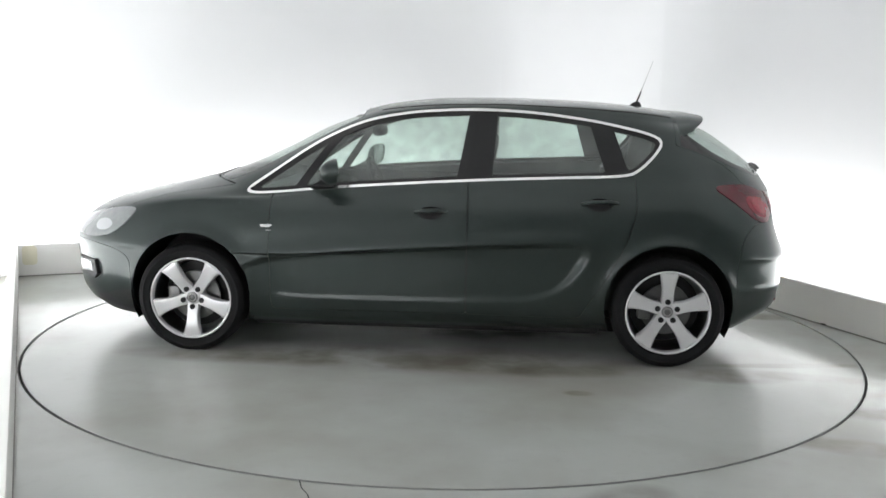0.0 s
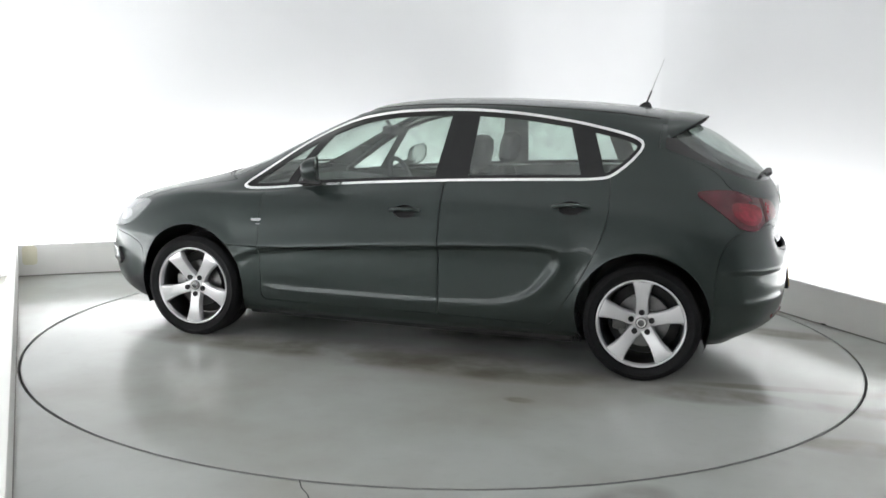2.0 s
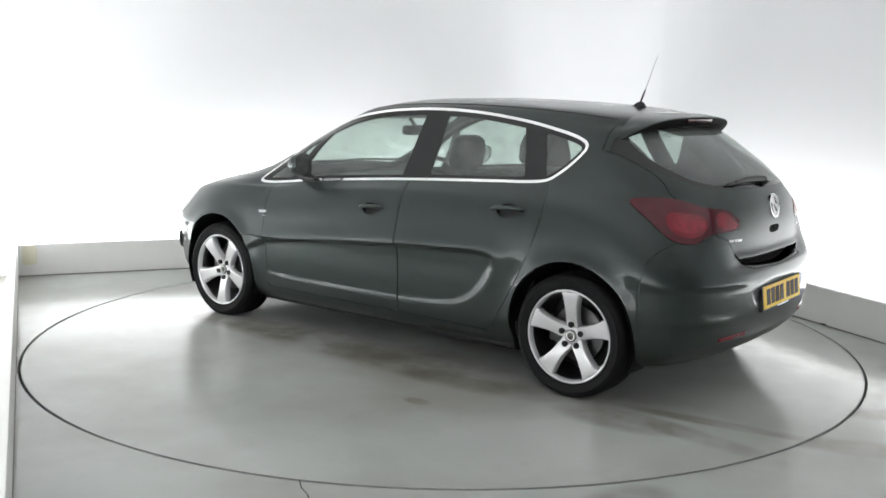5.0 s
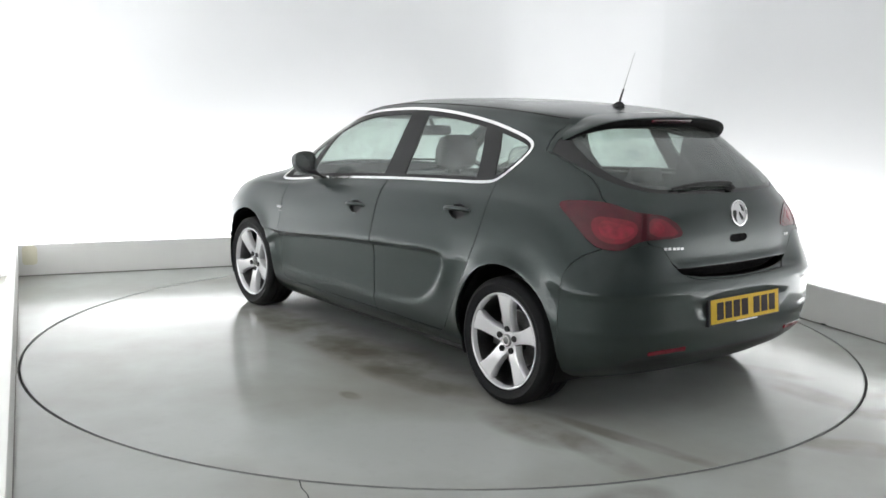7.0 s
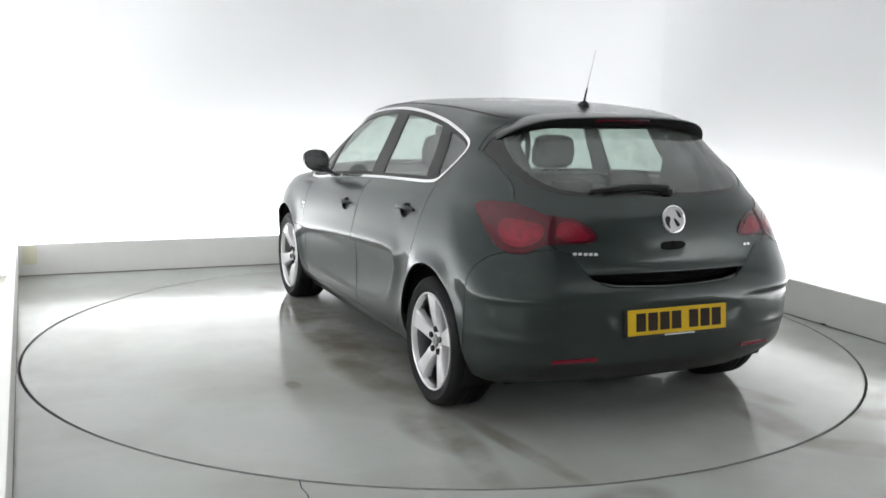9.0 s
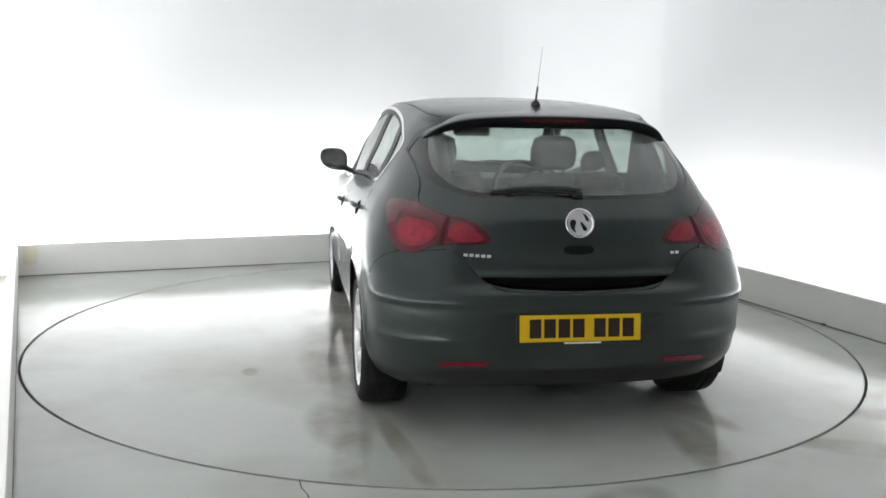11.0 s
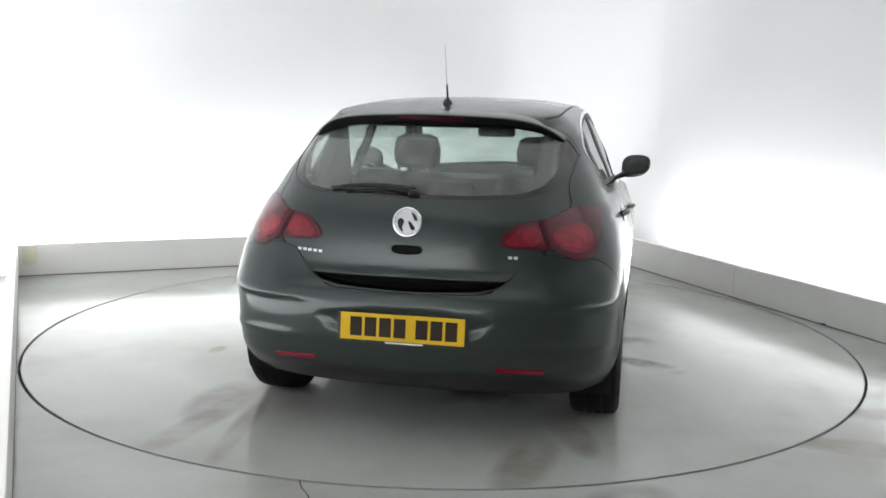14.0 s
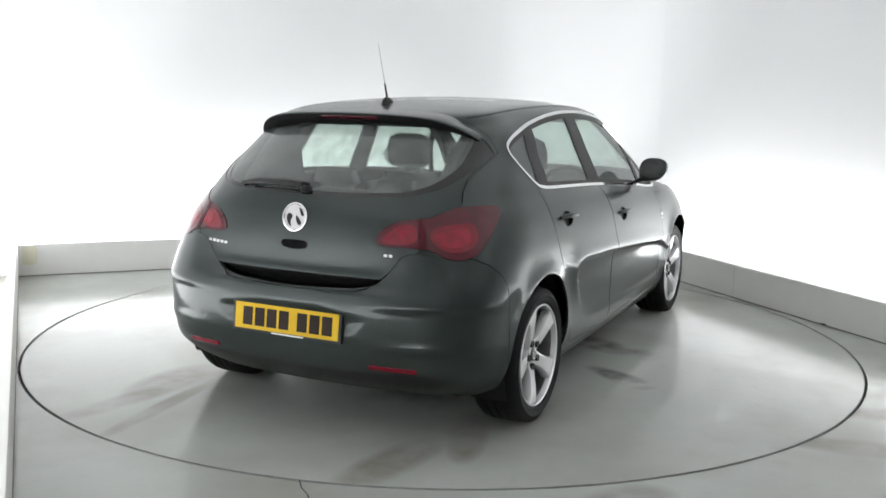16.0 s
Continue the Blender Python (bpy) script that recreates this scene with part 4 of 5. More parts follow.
def build_wheel(turn, hub):
    """A wheel in its own space: its axis is y, its outer face looks to +y."""
    wheel = new("wheel")
    one = Matrix.Identity(4)
    bm = bmesh.new()
    tread = [(.318, .085), (.322, .060), (.322, .046), (.313, .044), (.313, .036), (.322, .034), (.322, .006), (.313, .004), (.313, -.004), (.322, -.006),
             (.322, -.034), (.313, -.036), (.313, -.044), (.322, -.046), (.322, -.060), (.318, -.085)]
    wall_in = [(.300, -.105), (.262, -.110), (.235, -.100), (.225, -.085)]
    wall_out = [(.225, .085), (.233, .096), (.240, .101), (.244, .106), (.262, .110), (.276, .1115), (.278, .113), (.284, .113), (.286, .111), (.300, .105), (.312, .096)]
    squeeze = (TYRE_R - .24) / .082
    lathe(bm, [(.24 + (q - .24) * squeeze if q > .24 else q, d) for q, d in [*tread, *wall_in, *wall_out]], one, 96)
    # the tyre is pressed flat where it stands, its side bulging a little
    for v in bm.verts:
        press = max(0.0, -hub + .03 - v.co.z)
        v.co.y += math.copysign(.18 * press, v.co.y) if abs(v.co.y) > .08 else 0
        v.co.z = max(v.co.z, -hub)
    bmesh.ops.recalc_face_normals(bm, faces=bm.faces)
    part("tyre", bm, RUBBER, wheel, "black low-profile road tyre", True)
    bm = bmesh.new()
    lathe(bm, [(.232, .098), (.2335, .104), (.229, .107), (.223, .104), (.219, .094), (.216, .080), (.222, .078)], one, 80)
    bmesh.ops.recalc_face_normals(bm, faces=bm.faces)
    r = part("rim", bm, ALLOY, wheel, "silver five-spoke alloy rim", True)
    bm = bmesh.new()
    lathe(bm, [(.217, .082), (.205, .020), (.196, -.06), (.214, -.095), (.225, -.098), (.228, -.09), (.205, -.06), (.212, .02), (.223, .075)], one, 64)
    bmesh.ops.recalc_face_normals(bm, faces=bm.faces)
    part("barrel", bm, STEEL, r, "shadowed inner barrel of the rim", True)
    # spokes, broad at the rim, waisted, dished towards the hub
    sec = [(.030, .066, .066), (.055, .072, .070), (.085, .066, .080), (.120, .068, .088), (.155, .077, .094), (.185, .090, .098), (.205, .101, .100), (.219, .122, .099)]
    for k in range(5):
        m = Matrix.Rotation(-(radians(turn) + 2 * math.pi * k / 5), 4, "Y")
        bm = bmesh.new()
        rows = []
        for rr, w, y in sec:
            h = w / 2
            pts = [(-h, y - .040), (-h, y - .010), (-h * .84, y - .001), (-h * .40, y + .0015), (0, y - .001), (h * .40, y + .0015), (h * .84, y - .001), (h, y - .010), (h, y - .040)]
            rows.append([bm.verts.new(m @ Vector((rr, yy, q))) for q, yy in pts])
        for a, c in zip(rows, rows[1:]):
            for i in range(len(a) - 1):
                bm.faces.new((a[i], a[i + 1], c[i + 1], c[i]))
            bm.faces.new((a[-1], a[0], c[0], c[-1]))
        bm.faces.new(rows[0])
        bm.faces.new(rows[-1])
        bmesh.ops.recalc_face_normals(bm, faces=bm.faces)
        part("spoke", bm, ALLOY, r, "", True)
        bm = bmesh.new()
        mm = m @ pose(.056, 0, 0)
        lathe(bm, [(.0001, .0785), (.009, .0785), (.010, .0765), (.0145, .0765), (.0155, .0800), (.0145, .06), (.0001, .06)], mm, 14, False)
        bmesh.ops.recalc_face_normals(bm, faces=bm.faces)
        part("wheel_bolt", bm, BLACK, wheel, "dark wheel bolt in its socket", True)
    bm = bmesh.new()
    lathe(bm, [(.0001, .040), (.046, .040), (.046, .066), (.042, .070), (.034, .0715), (.0001, .0715)], one, 32, False)
    bmesh.ops.recalc_face_normals(bm, faces=bm.faces)
    part("hub", bm, ALLOY, r, "", True)
    bm = bmesh.new()
    lathe(bm, [(.0001, .060), (.031, .060), (.031, .076), (.028, .0785), (.0001, .0795)], one, 32, False)
    bmesh.ops.recalc_face_normals(bm, faces=bm.faces)
    cap = part("hub_cap", bm, STEEL, wheel, "grey hub cap with a plain round emblem", True)
    bm = bmesh.new()
    lathe(bm, [(.018, .079), (.024, .080), (.024, .0815), (.018, .0815)], one, 28)
    bmesh.ops.recalc_face_normals(bm, faces=bm.faces)
    part("emblem", bm, CHROME, cap, "", True)
    bm = bmesh.new()
    lathe(bm, [(.0001, -.005), (.070, -.005), (.070, .030), (.072, .030), (.072, .008), (.140, .008), (.140, -.014), (.0001, -.014)], one, 48, False)
    bmesh.ops.recalc_face_normals(bm, faces=bm.faces)
    part("brake_disc", bm, STEEL, wheel, "grey steel brake disc", True)
    bm = bmesh.new()
    box(bm, .085, .155, -.03, .032, -.055, .055, .012)
    part("brake_caliper", bm, STEEL, wheel, "", True)
    bm = bmesh.new()
    lathe(bm, [(.0001, -.05), (.19, -.05), (.19, -.07), (.0001, -.07)], one, 32, False)
    part("backing_plate", bm, BLACK, wheel)
    return wheel


def build_wheels():
    for x, side, turn, hub in ((FRONT_AXLE, 1, -90, HUB_F), (REAR_AXLE, 1, 90, HUB_R), (FRONT_AXLE, -1, 60, HUB_F), (REAR_AXLE, -1, 78, HUB_R)):
        w = build_wheel(turn if side > 0 else -turn, hub)
        w.parent = car
        y = .752 if x > 0 else .765
        w.matrix_basis = pose(x, side * y, hub, 0, 0, 0 if side > 0 else 180)


# ---- under and inside the body ----


def build_underbody():
    for x, r in ((FRONT_AXLE, ARCH_F), (REAR_AXLE, ARCH_R)):
        for side in (1, -1):
            bm = bmesh.new()
            n = 36
            a = [math.pi * 1.30 * i / n - math.pi * .15 for i in range(n + 1)]
            outer = [bm.verts.new((x + (r + .004) * math.cos(q), side * .845, ARCH_Z + (r + .004) * math.sin(q))) for q in a]
            mid = [bm.verts.new((x + (r + .010) * math.cos(q), side * .70, ARCH_Z + (r + .010) * math.sin(q))) for q in a]
            inner = [bm.verts.new((x + (r - .02) * math.cos(q), side * .52, ARCH_Z + (r - .02) * math.sin(q))) for q in a]
            for p, q in ((outer, mid), (mid, inner)):
                for i in range(n):
                    bm.faces.new((p[i], p[i + 1], q[i + 1], q[i]))
            bm.faces.new(inner)
            bmesh.ops.solidify(bm, geom=bm.faces[:], thickness=.004)
            part("arch_liner", bm, BLACK, car, "black plastic wheel arch liner", True)
            bm = bmesh.new()
            box(bm, x - .340 if x > 0 else x + .340, x - .352 if x > 0 else x + .352, side * .66, side * .81, .19, .32, .004)
            part("mud_flap", bm, BLACK, car)
    bm = bmesh.new()
    box(bm, -.98, .98, -.78, .78, .150, .215, .02)
    box(bm, -1.70, 1.94, -.54, .54, .170, .24, .02)
    box(bm, -1.56, 1.62, -.58, .58, .118, .20, .02)
    part("floor_pan", bm, BLACK, car, "black underbody panel")
    bm = bmesh.new()
    tube(bm, [(-1.5, -.30, .27), (-1.72, -.34, .26), (-1.84, -.36, .25), (-1.885, -.36, .245)], .024, 12)
    part("exhaust", bm, STEEL, car, "grey steel exhaust pipe", True)
    # added black panel, keeps light from showing through the tail's gaps
    bm = bmesh.new()
    box(bm, -1.90, -1.88, -.60, .60, .40, .86, .004)
    part("leak_blocker", bm, BLACK, car, "unseen black panel added behind the rear bumper against light leaks")
    bm = bmesh.new()
    tube(bm, [(-1.35, -.55, .32), (-1.35, .55, .32)], .04, 12)
    part("rear_axle", bm, BLACK, car, "", True)
    bm = bmesh.new()
    tube(bm, [(1.34, -.6, .30), (1.34, .6, .30)], .03, 12)
    part("front_axle", bm, BLACK, car, "", True)


def cushion(bm, sections):
    """Lofts rounded-rectangle sections (centre, half width, half depth, up axis tilt) into a padded form."""
    rings = []
    for (cx, cy, cz), hw, hd, tilt in sections:
        ring = []
        for k in range(20):
            a = 2 * math.pi * k / 20
            c, s_ = math.cos(a), math.sin(a)
            q = abs(c) ** .6 * math.copysign(1, c) * hw
            d = abs(s_) ** .6 * math.copysign(1, s_) * hd
            ring.append(bm.verts.new((cx + d * math.cos(tilt), cy + q, cz + d * math.sin(tilt))))
        rings.append(ring)
    for p, q in zip(rings, rings[1:]):
        for k in range(20):
            bm.faces.new((p[k], p[(k + 1) % 20], q[(k + 1) % 20], q[k]))
    bm.faces.new(rings[0])
    bm.faces.new(rings[-1])
    bmesh.ops.recalc_face_normals(bm, faces=bm.faces)
    return bm


def build_interior():
    for y in (.36, -.36):
        seat = new("front_seat")
        seat.parent = car
        tagged(seat, "dark cloth front seat with a headrest")
        bm = bmesh.new()
        cushion(bm, [((.30, y, .34), .24, .10, 1.57), ((.24, y, .40), .26, .14, 1.57), ((.0, y, .40), .26, .14, 1.57), ((-.16, y, .38), .24, .10, 1.57)])
        part("seat", bm, SEAT, seat, "", True)
        bm = bmesh.new()
        cushion(bm, [((-.10, y, .42), .22, .07, .2), ((-.16, y, .60), .25, .085, .2), ((-.23, y, .82), .24, .075, .2), ((-.28, y, .97), .20, .06, .2), ((-.295, y, 1.01), .15, .03, .2)])
        part("backrest", bm, SEAT, seat, "", True)
        bm = bmesh.new()
        cushion(bm, [((-.30, y, 1.045), .10, .03, .2), ((-.31, y, 1.07), .132, .05, .2), ((-.325, y, 1.15), .138, .055, .2), ((-.335, y, 1.215), .12, .045, .2), ((-.337, y, 1.235), .08, .02, .2)])
        part("headrest", bm, SEAT, seat, "", True)
        for d in (-.05, .05):
            bm = bmesh.new()
            tube(bm, [(-.285, y + d, .99), (-.305, y + d, 1.08)], .006, 6)
            part("headrest_post", bm, STEEL, seat, "", True)
    bench = new("rear_bench")
    bench.parent = car
    tagged(bench, "dark cloth rear bench with three headrests")
    bm = bmesh.new()
    cushion(bm, [((-.42, 0, .36), .60, .10, 1.57), ((-.55, 0, .40), .64, .14, 1.57), ((-.95, 0, .40), .64, .14, 1.57)])
    part("seat", bm, SEAT, bench, "", True)
    bm = bmesh.new()
    cushion(bm, [((-.92, 0, .42), .62, .07, .2), ((-1.0, 0, .62), .64, .085, .2), ((-1.07, 0, .86), .63, .075, .2), ((-1.10, 0, .96), .58, .05, .2)])
    part("backrest", bm, SEAT, bench, "", True)
    for y, hw in ((.36, .135), (-.36, .135), (0, .12)):
        bm = bmesh.new()
        top = 1.075 if y else 1.04
        cushion(bm, [((-1.09, y, .985), .10, .03, .2), ((-1.10, y, 1.01), hw, .045, .2), ((-1.115, y, top - .06), hw, .05, .2), ((-1.12, y, top), hw * .85, .035, .2)])
        part("headrest", bm, SEAT, bench, "", True)
    bm = bmesh.new()
    cushion(bm, [((.98, 0, .86), .66, .06, 1.57), ((.80, 0, .83), .68, .10, 1.57), ((.62, 0, .80), .68, .11, 1.57), ((.56, 0, .76), .66, .06, 1.57)])
    part("dashboard", bm, DASH, car, "dark grey moulded dashboard", True)
    wheel = new("steering_wheel")
    wheel.parent = car
    wheel.matrix_basis = pose(.42, -.36, .86, 0, -68, 0)
    tagged(wheel, "dark steering wheel on the right-hand side")
    bm = bmesh.new()
    n, k = 40, 8
    ring = [[bm.verts.new(((.185 + .015 * math.cos(b)) * math.cos(a), (.185 + .015 * math.cos(b)) * math.sin(a), .015 * math.sin(b)))
             for b in [2 * math.pi * j / k for j in range(k)]] for a in [2 * math.pi * i / n for i in range(n)]]
    for i in range(n):
        for j in range(k):
            bm.faces.new((ring[i][j], ring[(i + 1) % n][j], ring[(i + 1) % n][(j + 1) % k], ring[i][(j + 1) % k]))
    part("grip", bm, DASH, wheel, "", True)
    bm = bmesh.new()
    box(bm, -.06, .06, -.07, .07, -.03, .02, .02)
    box(bm, -.015, .015, -.18, .18, -.012, .006, .005)
    part("spokes", bm, DASH, wheel, "", True)
    # parcel shelf, load floor, door cards, headlining
    bm = bmesh.new()
    box(bm, -1.72, -1.16, -.55, .55, .945, .965, .006)
    part("parcel_shelf", bm, SEAT, car, "dark parcel shelf")
    bm = bmesh.new()
    box(bm, -1.80, -1.10, -.50, .50, .50, .94, .03)
    part("load_cover", bm, SEAT, car)
    for side in (1, -1):
        for x0, x1 in ((-.20, .82), (-1.05, -.24)):
            bm = bmesh.new()
            box(bm, x0, x1, side * .70, side * .735, .28, .93, .012)
            part("door_card", bm, DASH, car, "dark grey inner door panel")
    for side in (1, -1):
        bm = bmesh.new()
        prism(bm, [(-1.28, 1.30), (-1.40, 1.285), (-1.51, 1.20), (-1.64, 1.08), (-1.74, .97), (-1.20, .97), (-1.24, 1.10)], side * .475, side * .535, Matrix.Identity(4), .012)
        part("pillar_lining", bm, DASH, car, "dark grey lining inside the rear pillar", True)
    bm = bmesh.new()
    box(bm, .33, .40, -.12, .12, 1.205, 1.268, .022, 4)
    part("interior_mirror", bm, DASH, car, "black inside rear-view mirror", True)
    bm = bmesh.new()
    tube(bm, [(.42, 0, 1.31), (.375, 0, 1.25)], .012, 8)
    part("mirror_stalk", bm, DASH, car, "", True)
    # the headlining follows the roof a little below it
    keep = [f for f in shell.faces if all(shell.row[i] >= 13.4 for i in f)]
    shell.panel("headlining", keep, LINER, car, offset=-.030, rim=0, label="pale grey roof lining")


# ---- outside fittings ----


def build_mirrors():
    for side in (1, -1):
        top = new("door_mirror")
        top.parent = car
        tagged(top, "dark grey door mirror on a black foot")
        bm = bmesh.new()
        n, k = 24, 12
        rings = []
        for j in range(k + 1):
            t = j / k
            # from the glass edge forward to the rounded nose
            x = .490 + .088 * t
            s_ = max(0.02, (1 - t ** 2.6) ** .5)
            ring = []
            for i in range(n):
                a = 2 * math.pi * i / n
                c, d = math.cos(a), math.sin(a)
                q = abs(c) ** .75 * math.copysign(1, c) * .090 * s_
                h = abs(d) ** .75 * math.copysign(1, d) * .070 * s_
                lean = .018 * c
                ring.append(bm.verts.new((x - .30 * q * (1 - t), side * (.888 + q + .006 * t), 1.040 + h * (1 - .15 * c) + lean - .015 * t)))
            rings.append(ring)
        for p, q in zip(rings, rings[1:]):
            for i in range(n):
                bm.faces.new((p[i], p[(i + 1) % n], q[(i + 1) % n], q[i]))
        bm.faces.new(rings[-1])
        rear = [bm.verts.new((.498 - .30 * (v.co.y * side - .888), side * .888 + (v.co.y - side * .888) * .9, 1.040 + (v.co.z - 1.040) * .9)) for v in rings[0]]
        for i in range(n):
            bm.faces.new((rings[0][(i + 1) % n], rings[0][i], rear[i], rear[(i + 1) % n]))
        bmesh.ops.recalc_face_normals(bm, faces=bm.faces)
        part("housing", bm, PAINT, top, "", True)
        bm = bmesh.new()
        bm.faces.new([bm.verts.new((.4965 - .30 * (v[1] * side - .888), v[1], v[2])) for v in
                      [(0, side * (.888 + abs(math.cos(a)) ** .75 * math.copysign(1, math.cos(a)) * .0805),
                        1.040 + abs(math.sin(a)) ** .75 * math.copysign(1, math.sin(a)) * .062 * (1 - .15 * math.cos(a)) + .016 * math.cos(a)) for a in [2 * math.pi * i / n for i in range(n)]]])
        bmesh.ops.solidify(bm, geom=bm.faces[:], thickness=.002)
        part("mirror_glass", bm, MIRROR, top, "bright mirror glass")
        bm = bmesh.new()
        cushion(bm, [((.60, side * .745, .945), .03, .075, .0), ((.57, side * .785, .962), .03, .05, .1), ((.545, side * .825, .985), .035, .035, .2), ((.535, side * .855, 1.00), .03, .03, .2)])
        part("foot", bm, BLACK, top, "", True)


def build_handles():
    for side in (1, -1):
        for x0, x1, z in ((.058, -.118, .826), (-.850, -1.048, .892)):
            top = new("door_handle")
            top.parent = car
            tagged(top, "body-coloured pull handle over a dark recess")
            xm = (x0 + x1) / 2
            y = side_at(xm, z)
            tilt = math.degrees(math.atan2(side_at(xm, z + .03) - side_at(xm, z - .03), .06))
            m = pose(xm, side * y, z, -tilt * side, 0, 0)
            bm = bmesh.new()
            half = abs(x1 - x0) / 2
            pts, rr = [], []
            for i in range(15):
                t = i / 14 * 2 - 1
                pts.append(m @ Vector((t * half, side * (.030 * (1 - abs(t) ** 3.2) + .001), .004 - .004 * t)))
                rr.append(.0125 * (1 - .35 * abs(t) ** 3))
            tube(bm, pts, rr, 10)
            part("bar", bm, PAINT, top, "", True)


def build_tail():
    # spoiler over the rear glass, its lip coloured black underneath for shade
    upper, lower = bmesh.new(), bmesh.new()
    n = 64
    rows_u, rows_l = [], []
    for i in range(n + 1):
        y = .604 * (2 * i / n - 1)
        s_ = abs(y) / .604
        xt = -1.585 + .050 * s_ ** 2 + .142 * s_ ** 8
        zt = 1.374 - .030 * s_ ** 2 - .098 * s_ ** 7
        d = 1 - .65 * s_ ** 7
        xa, xb = -1.33 - .03 * s_ ** 6, -1.395
        za, zb = roof_at(xa, y), roof_at(xb, y)
        xm = .5 * (xb + xt)
        top = [(xa, za - .012), (xb, zb + .0005), (xm, .5 * (zb + zt) + .007 * d), (xt + .010, zt + .004), (xt + .002, zt + .001), (xt, zt - .004)]
        low = [(xt, zt - .004), (xt + .002, zt - .010 * d), (xt + .022, zt - .034 * d), (xt + .036, zt - .043 * d), (xt + .085, zt - .045 * d), (xb + .02, zt - .045 * d)]
        rows_u.append([upper.verts.new((a, y, c)) for a, c in top])
        rows_l.append([lower.verts.new((a, y, c)) for a, c in low])
    for bm, rows in ((upper, rows_u), (lower, rows_l)):
        for p, q in zip(rows, rows[1:]):
            for k in range(len(p) - 1):
                bm.faces.new((p[k], p[k + 1], q[k + 1], q[k]))
        bmesh.ops.recalc_face_normals(bm, faces=bm.faces)
    spoiler = part("spoiler", upper, PAINT, car, "body-coloured roof spoiler over the rear glass", True)
    part("lip", lower, SHADE_BLACK, spoiler, "underside of the spoiler, coloured black as its shade", True)
    bm = bmesh.new()
    box(bm, -.003, .003, -.150, .150, -.010, .010, .002, 2, pose(-1.5760, 0, 1.3545, 0, -33, 0))
    part("brake_light", bm, RED_RIM, spoiler, "dark red high-level brake light", True)
    # aerial
    bm = bmesh.new()
    zb = float(roof_z(-1.219))
    cushion(bm, [((-1.219, 0, zb - .006), .022, .040, 0), ((-1.222, 0, zb + .012), .018, .032, 0), ((-1.228, 0, zb + .026), .008, .014, 0)])
    base = part("aerial_base", bm, BLACK, car, "black rubber aerial foot", True)
    bm = bmesh.new()
    a, c = Vector((-1.226, 0, zb + .02)), Vector((-1.316, 0, 1.695))
    tube(bm, [a, a.lerp(c, .28)], [.0055, .0042], 8)
    part("whip_foot", bm, BLACK, base, "", True)
    bm = bmesh.new()
    tube(bm, [a.lerp(c, .27), c], [.0018, .0010], 6)
    part("whip", bm, THIN_STEEL, base, "thin grey whip aerial", True)
    # rear wiper
    p, nn = rear_at(.0, 1.050)
    bm = bmesh.new()
    cushion(bm, [((p.x + .010, -.01, 1.052), .026, .016, 1.2), ((p.x - .010, -.01, 1.058), .022, .014, 1.2), ((p.x - .020, -.01, 1.062), .012, .008, 1.2)])
    wiper = part("rear_wiper", bm, BLACK, car, "black rear wiper resting on the glass", True)
    bm = bmesh.new()
    q = [rear_at(y, z) for y, z in ((.0, 1.062), (.08, 1.068), (.20, 1.068), (.30, 1.062))]
    tube(bm, [a + k * .018 for a, k in q], [.014, .014, .012, .007], 8)
    part("arm", bm, BLACK, wiper, "", True)
    bm = bmesh.new()
    q = [rear_at(y, z) for y, z in ((-.02, 1.068), (.10, 1.072), (.22, 1.070), (.36, 1.056))]
    tube(bm, [a + k * .009 for a, k in q], [.009, .012, .012, .006], 6)
    part("blade", bm, BLACK, wiper, "", True)
    # round emblem
    p, nn = rear_at(0, .942)
    m = on_normal(p, nn)
    bm = bmesh.new()
    lathe(bm, [(.053, -.004), (.062, -.004), (.062, .006), (.059, .008), (.056, .008), (.053, .005)], m, 48)
    bmesh.ops.recalc_face_normals(bm, faces=bm.faces)
    badge = part("emblem", bm, CHROME, tailgate, "round chrome ring emblem", True)
    bm = bmesh.new()
    lathe(bm, [(.0001, .001), (.054, .001), (.054, -.003), (.0001, -.003)], m, 32, False)
    part("emblem_ground", bm, ALLOY, badge)
    bm = bmesh.new()
    for pts in ([(-.044, .004), (-.034, .030), (-.012, .044), (-.022, .026), (-.028, .008)], [(-.036, -.026), (-.018, -.004), (-.002, .010), (-.006, -.012), (-.020, -.036)],
                [(.012, .006), (.030, .018), (.044, .004), (.036, -.026), (.014, -.044), (.024, -.020)]):
        prism(bm, rounded(pts, 1), .001, .003, m)
    part("emblem_figure", bm, GLOSS_BLACK, badge, "plain dark swirl shape")
    # maker's lettering, drawn as plain bright bars
    for k in range(5):
        y = .476 - k * .024
        p, nn = rear_at(y, .806 - .001 * k)
        bm = bmesh.new()
        box(bm, -.0085, .0085, -.001, .003, -.006, .006, .001, 1, on_normal(p + nn * .001, nn))
        part("letter_bar", bm, ALLOY, tailgate)
    for k in range(2):
        p, nn = rear_at(-.425 - k * .022, .812)
        bm = bmesh.new()
        box(bm, -.008, .008, -.001, .003, -.006, .006, .001, 1, on_normal(p + nn * .001, nn))
        part("letter_bar", bm, ALLOY, tailgate)
    # number plate with plain bars
    plate = new("number_plate")
    plate.parent = rear_bumper
    px = -2.056
    plate.matrix_basis = pose(px, 0, .509, 0, 6, 0)
    tagged(plate, "yellow number plate with dark bars")
    bm = bmesh.new()
    box(bm, -.014, .006, -.275, .275, -.0665, .0585, .003)
    part("surround", bm, BLACK, plate)
    bm = bmesh.new()
    box(bm, -.017, -.0145, -.262, .262, -.056, .056, .001)
    part("plate_face", bm, YELLOW, plate)
    for y in (.195, .133, .071, .009, -.083, -.145, -.207):
        bm = bmesh.new()
        box(bm, -.0185, -.0165, y - .025, y + .025, -.0395, .0395, .0006, 1)
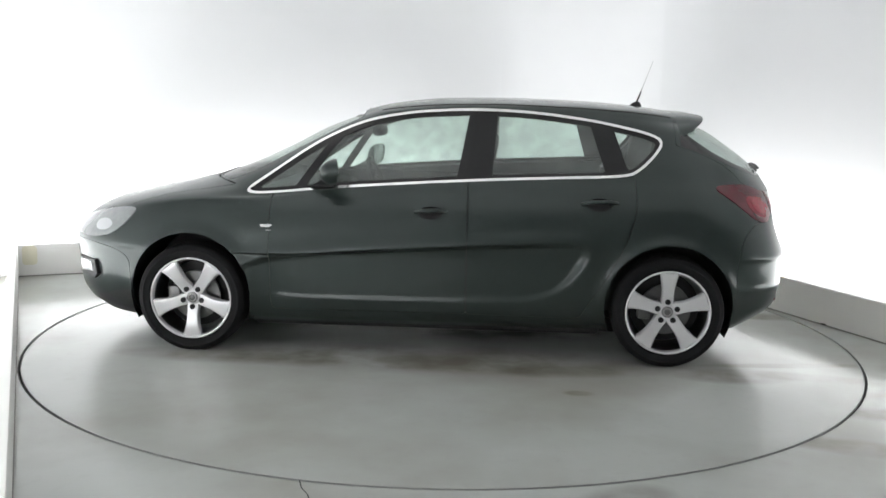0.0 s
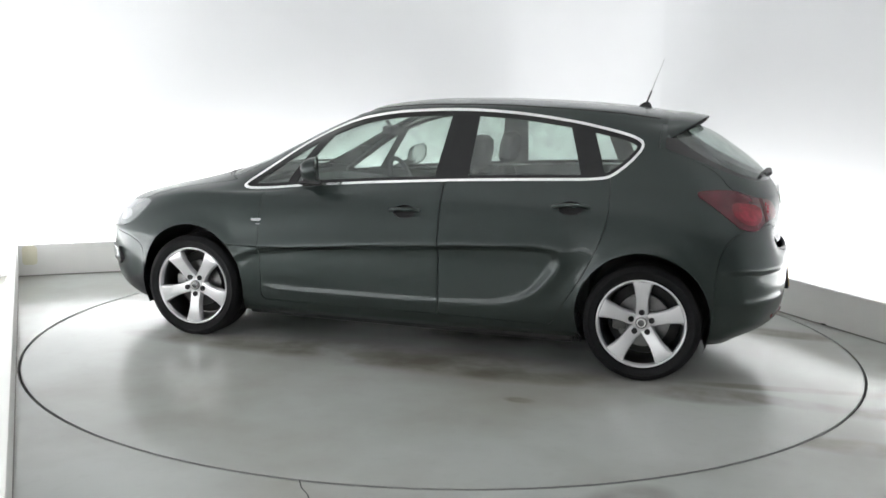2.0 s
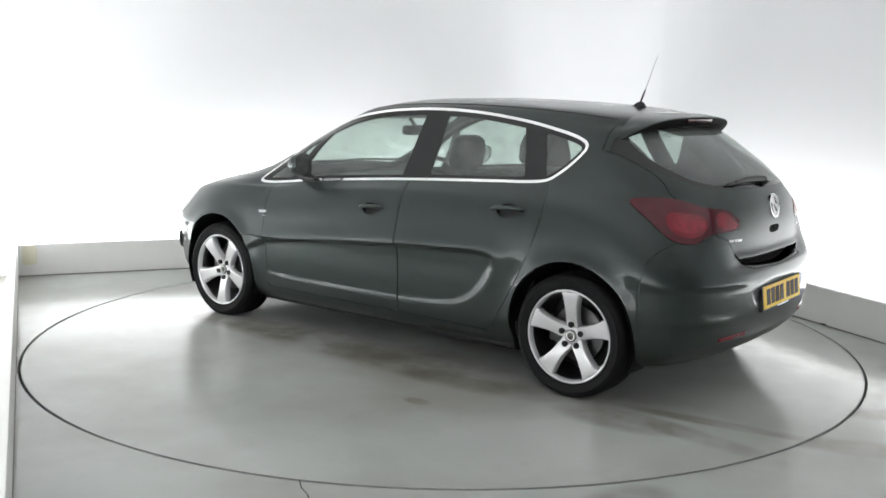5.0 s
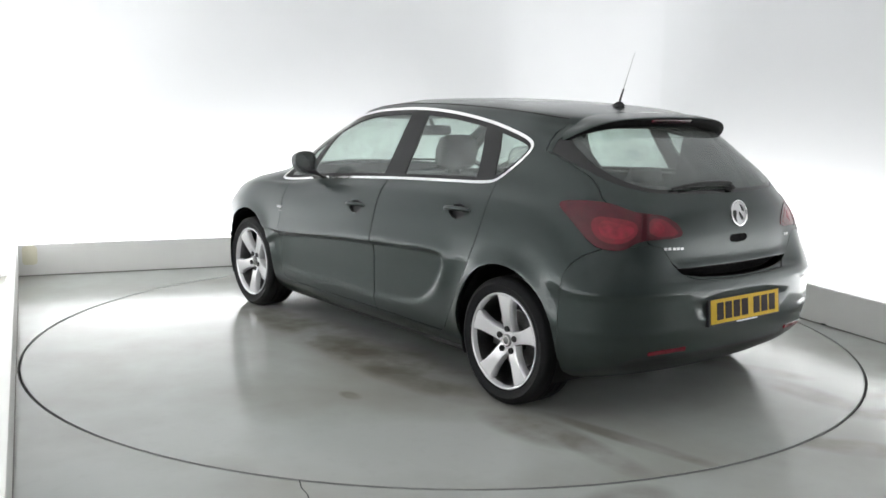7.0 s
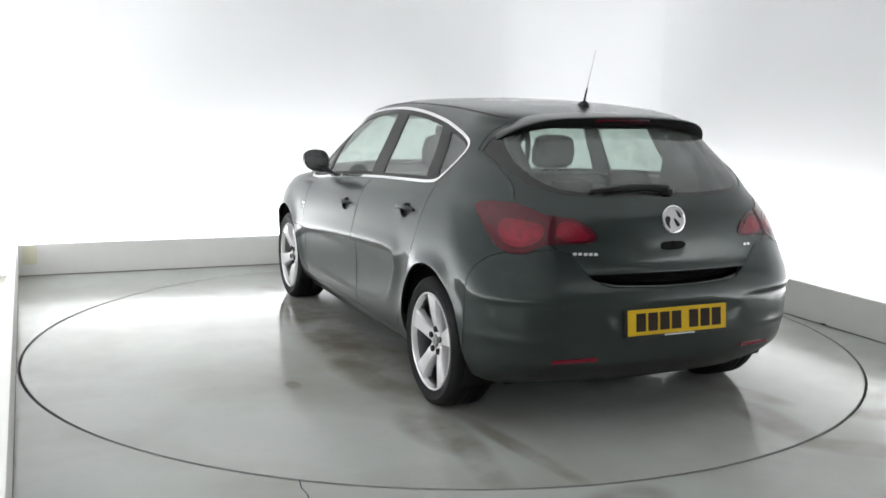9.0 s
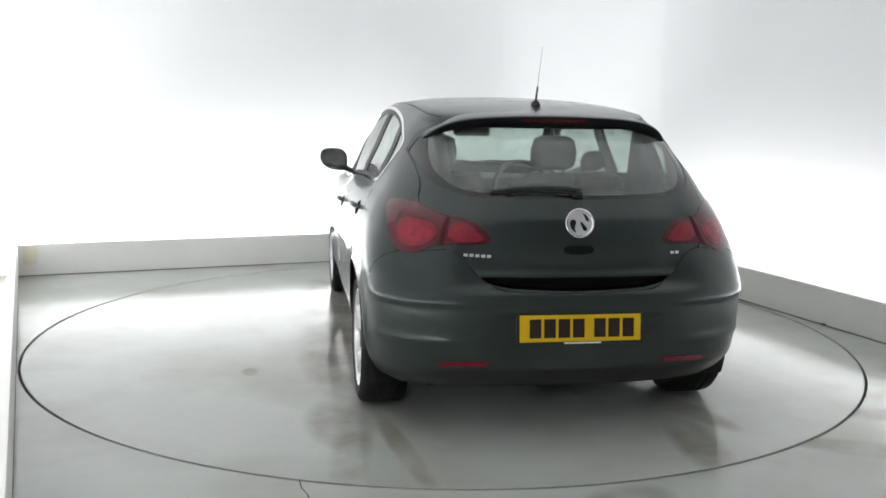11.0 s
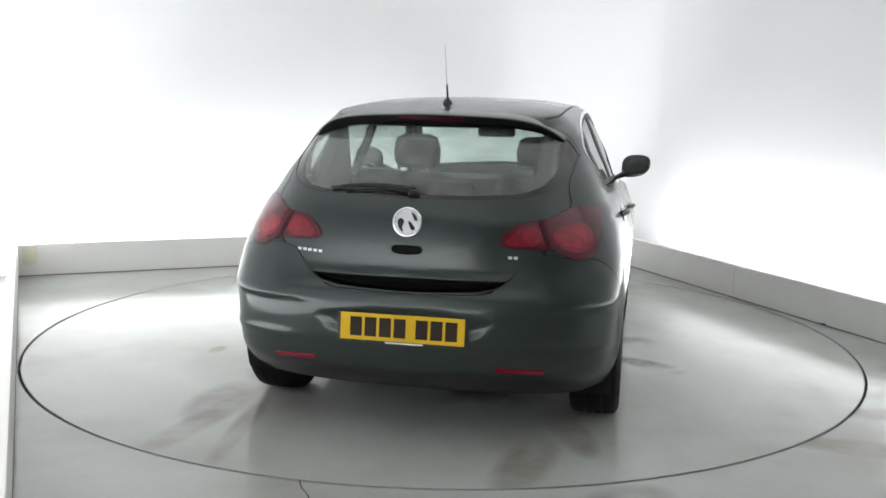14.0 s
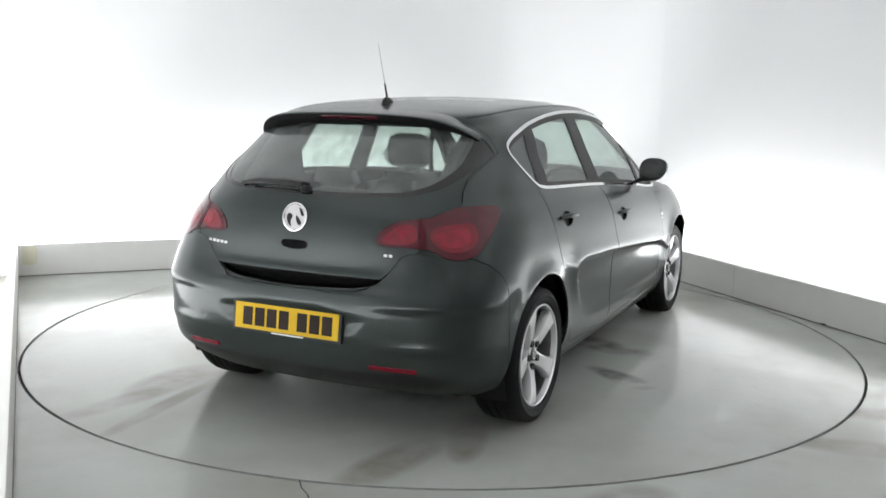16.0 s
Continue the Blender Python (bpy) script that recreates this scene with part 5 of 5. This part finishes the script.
        part("character_bar", bm, PLATE_INK, plate)
    bm = bmesh.new()
    box(bm, -.0155, -.0135, -.09, .07, -.0655, -.0590, .0005, 1)
    part("dealer_strip", bm, WHITE_PLASTIC, plate)
    # low reflectors
    for side in (1, -1):
        q = [rear_at(side * y, z) for y, z in ((.578, .347), (.53, .350), (.48, .352), (.43, .354), (.386, .355))]
        bm = bmesh.new()
        rows = []
        for a, k in q:
            u = Vector((0, 0, 1)) - k * k.z
            rows.append([bm.verts.new(a + k * d + u * h) for d, h in ((-.006, -.010), (.006, -.009), (.006, .009), (-.006, .010))])
        for a, c in zip(rows, rows[1:]):
            for i in range(4):
                bm.faces.new((a[i], a[(i + 1) % 4], c[(i + 1) % 4], c[i]))
        bm.faces.new(rows[0])
        bm.faces.new(rows[-1])
        bmesh.ops.recalc_face_normals(bm, faces=bm.faces)
        part("reflector", bm, RED_DEEP, rear_bumper, "slim red reflector low in the bumper")


def build_side_details():
    for side in (1, -1):
        y = side_at(.885, .727)
        m = pose(.885, side * y, .727)
        bm = bmesh.new()
        prism(bm, [(-.034, .004), (-.030, .012), (.034, .009), (.030, -.007), (-.020, -.007)], -.002, .005, m, .0015)
        part("side_repeater", bm, CLEAR, car, "small clear side repeater with a chrome edge")
        bm = bmesh.new()
        box(bm, -.018, .012, -.002, .003, -.026, -.020, .001, 1, pose(.875, side * side_at(.875, .705), .727))
        part("side_badge", bm, CLEAR, car, "tiny chrome bar badge")
        # fog lamp and its dark surround
        for name, pts, mt, d in (("fog_surround", [(-.11, -.055), (-.095, .052), (.13, .052), (.15, -.03), (.10, -.062)], BLACK, .004), ("fog_lamp", [(-.075, -.036), (-.075, .034), (.085, .036), (.09, -.022)], LENS, .009)):
            bm = bmesh.new()
            yy = side_at(2.02, .44)
            k = int(np.argmin(np.hypot(shell.v[:, 0] - 2.02, shell.v[:, 2] - .44) + 9 * (shell.v[:, 1] < .3)))
            nn = Vector((shell.n[k][0], side * shell.n[k][1], shell.n[k][2]))
            mm = on_normal(Vector((2.02, side * yy, .43)), nn)
            flip = -side
            prism(bm, [(x * flip, z) for x, z in pts], -.06, d, mm, .004)
            part(name, bm, mt, car, "clear fog lamp" if mt is LENS else "")
        # headlamp bowl seen through the clear cover
        bm = bmesh.new()
        tube(bm, [(.60, side * .70, .21), (-.9, side * .70, .21)], .02, 8)
        part("jacking_rail", bm, BLACK, car)
    # dark strips in the roof's side channels
    k = [i for i in range(len(shell.row)) if abs(shell.row[i] - 13.75) < 1e-6 and -1.36 < shell.v[i][0] < .30]
    k.sort(key=lambda i: shell.v[i][0])
    for side in (1, -1):
        bm = bmesh.new()
        tube(bm, [(shell.v[i][0], side * shell.v[i][1], shell.v[i][2] - .002) for i in k[::3]], .006, 6)
        part("roof_strip", bm, BLACK, car, "thin black strip along the roof channel", True)
    # wipers at the foot of the windscreen
    for y0, y1 in ((.45, -.15), (-.05, -.62)):
        bm = bmesh.new()
        tube(bm, [(1.27, y0, .962), (1.25, (y0 + y1) / 2, .985), (1.20 if abs(y1) < .4 else 1.06, y1, .985)], .008, 6)
        part("front_wiper", bm, BLACK, car, "", True)


build_wheels()
build_underbody()
build_interior()
build_mirrors()
build_handles()
build_tail()
build_side_details()


def motions():
    """The turntable and the car on it turn clockwise at an almost even pace."""
    rows = []
    table_rows = []
    for k in range(33):
        t = k * 0.5
        turn = 176.90 - 7.0003 * t - 0.0094 * (t - 8) ** 2 - 0.30 * max(0.0, (t - 8) / 8) ** 2
        rows.append((t, pose(0, 0, 0, 0, 0, turn) @ pose(0.0715, -0.2380, 0.0)))
        table_rows.append((t, pose(0, 0, 0, 0, 0, turn)))
    walk(car, rows)
    walk(turntable, table_rows)


motions()
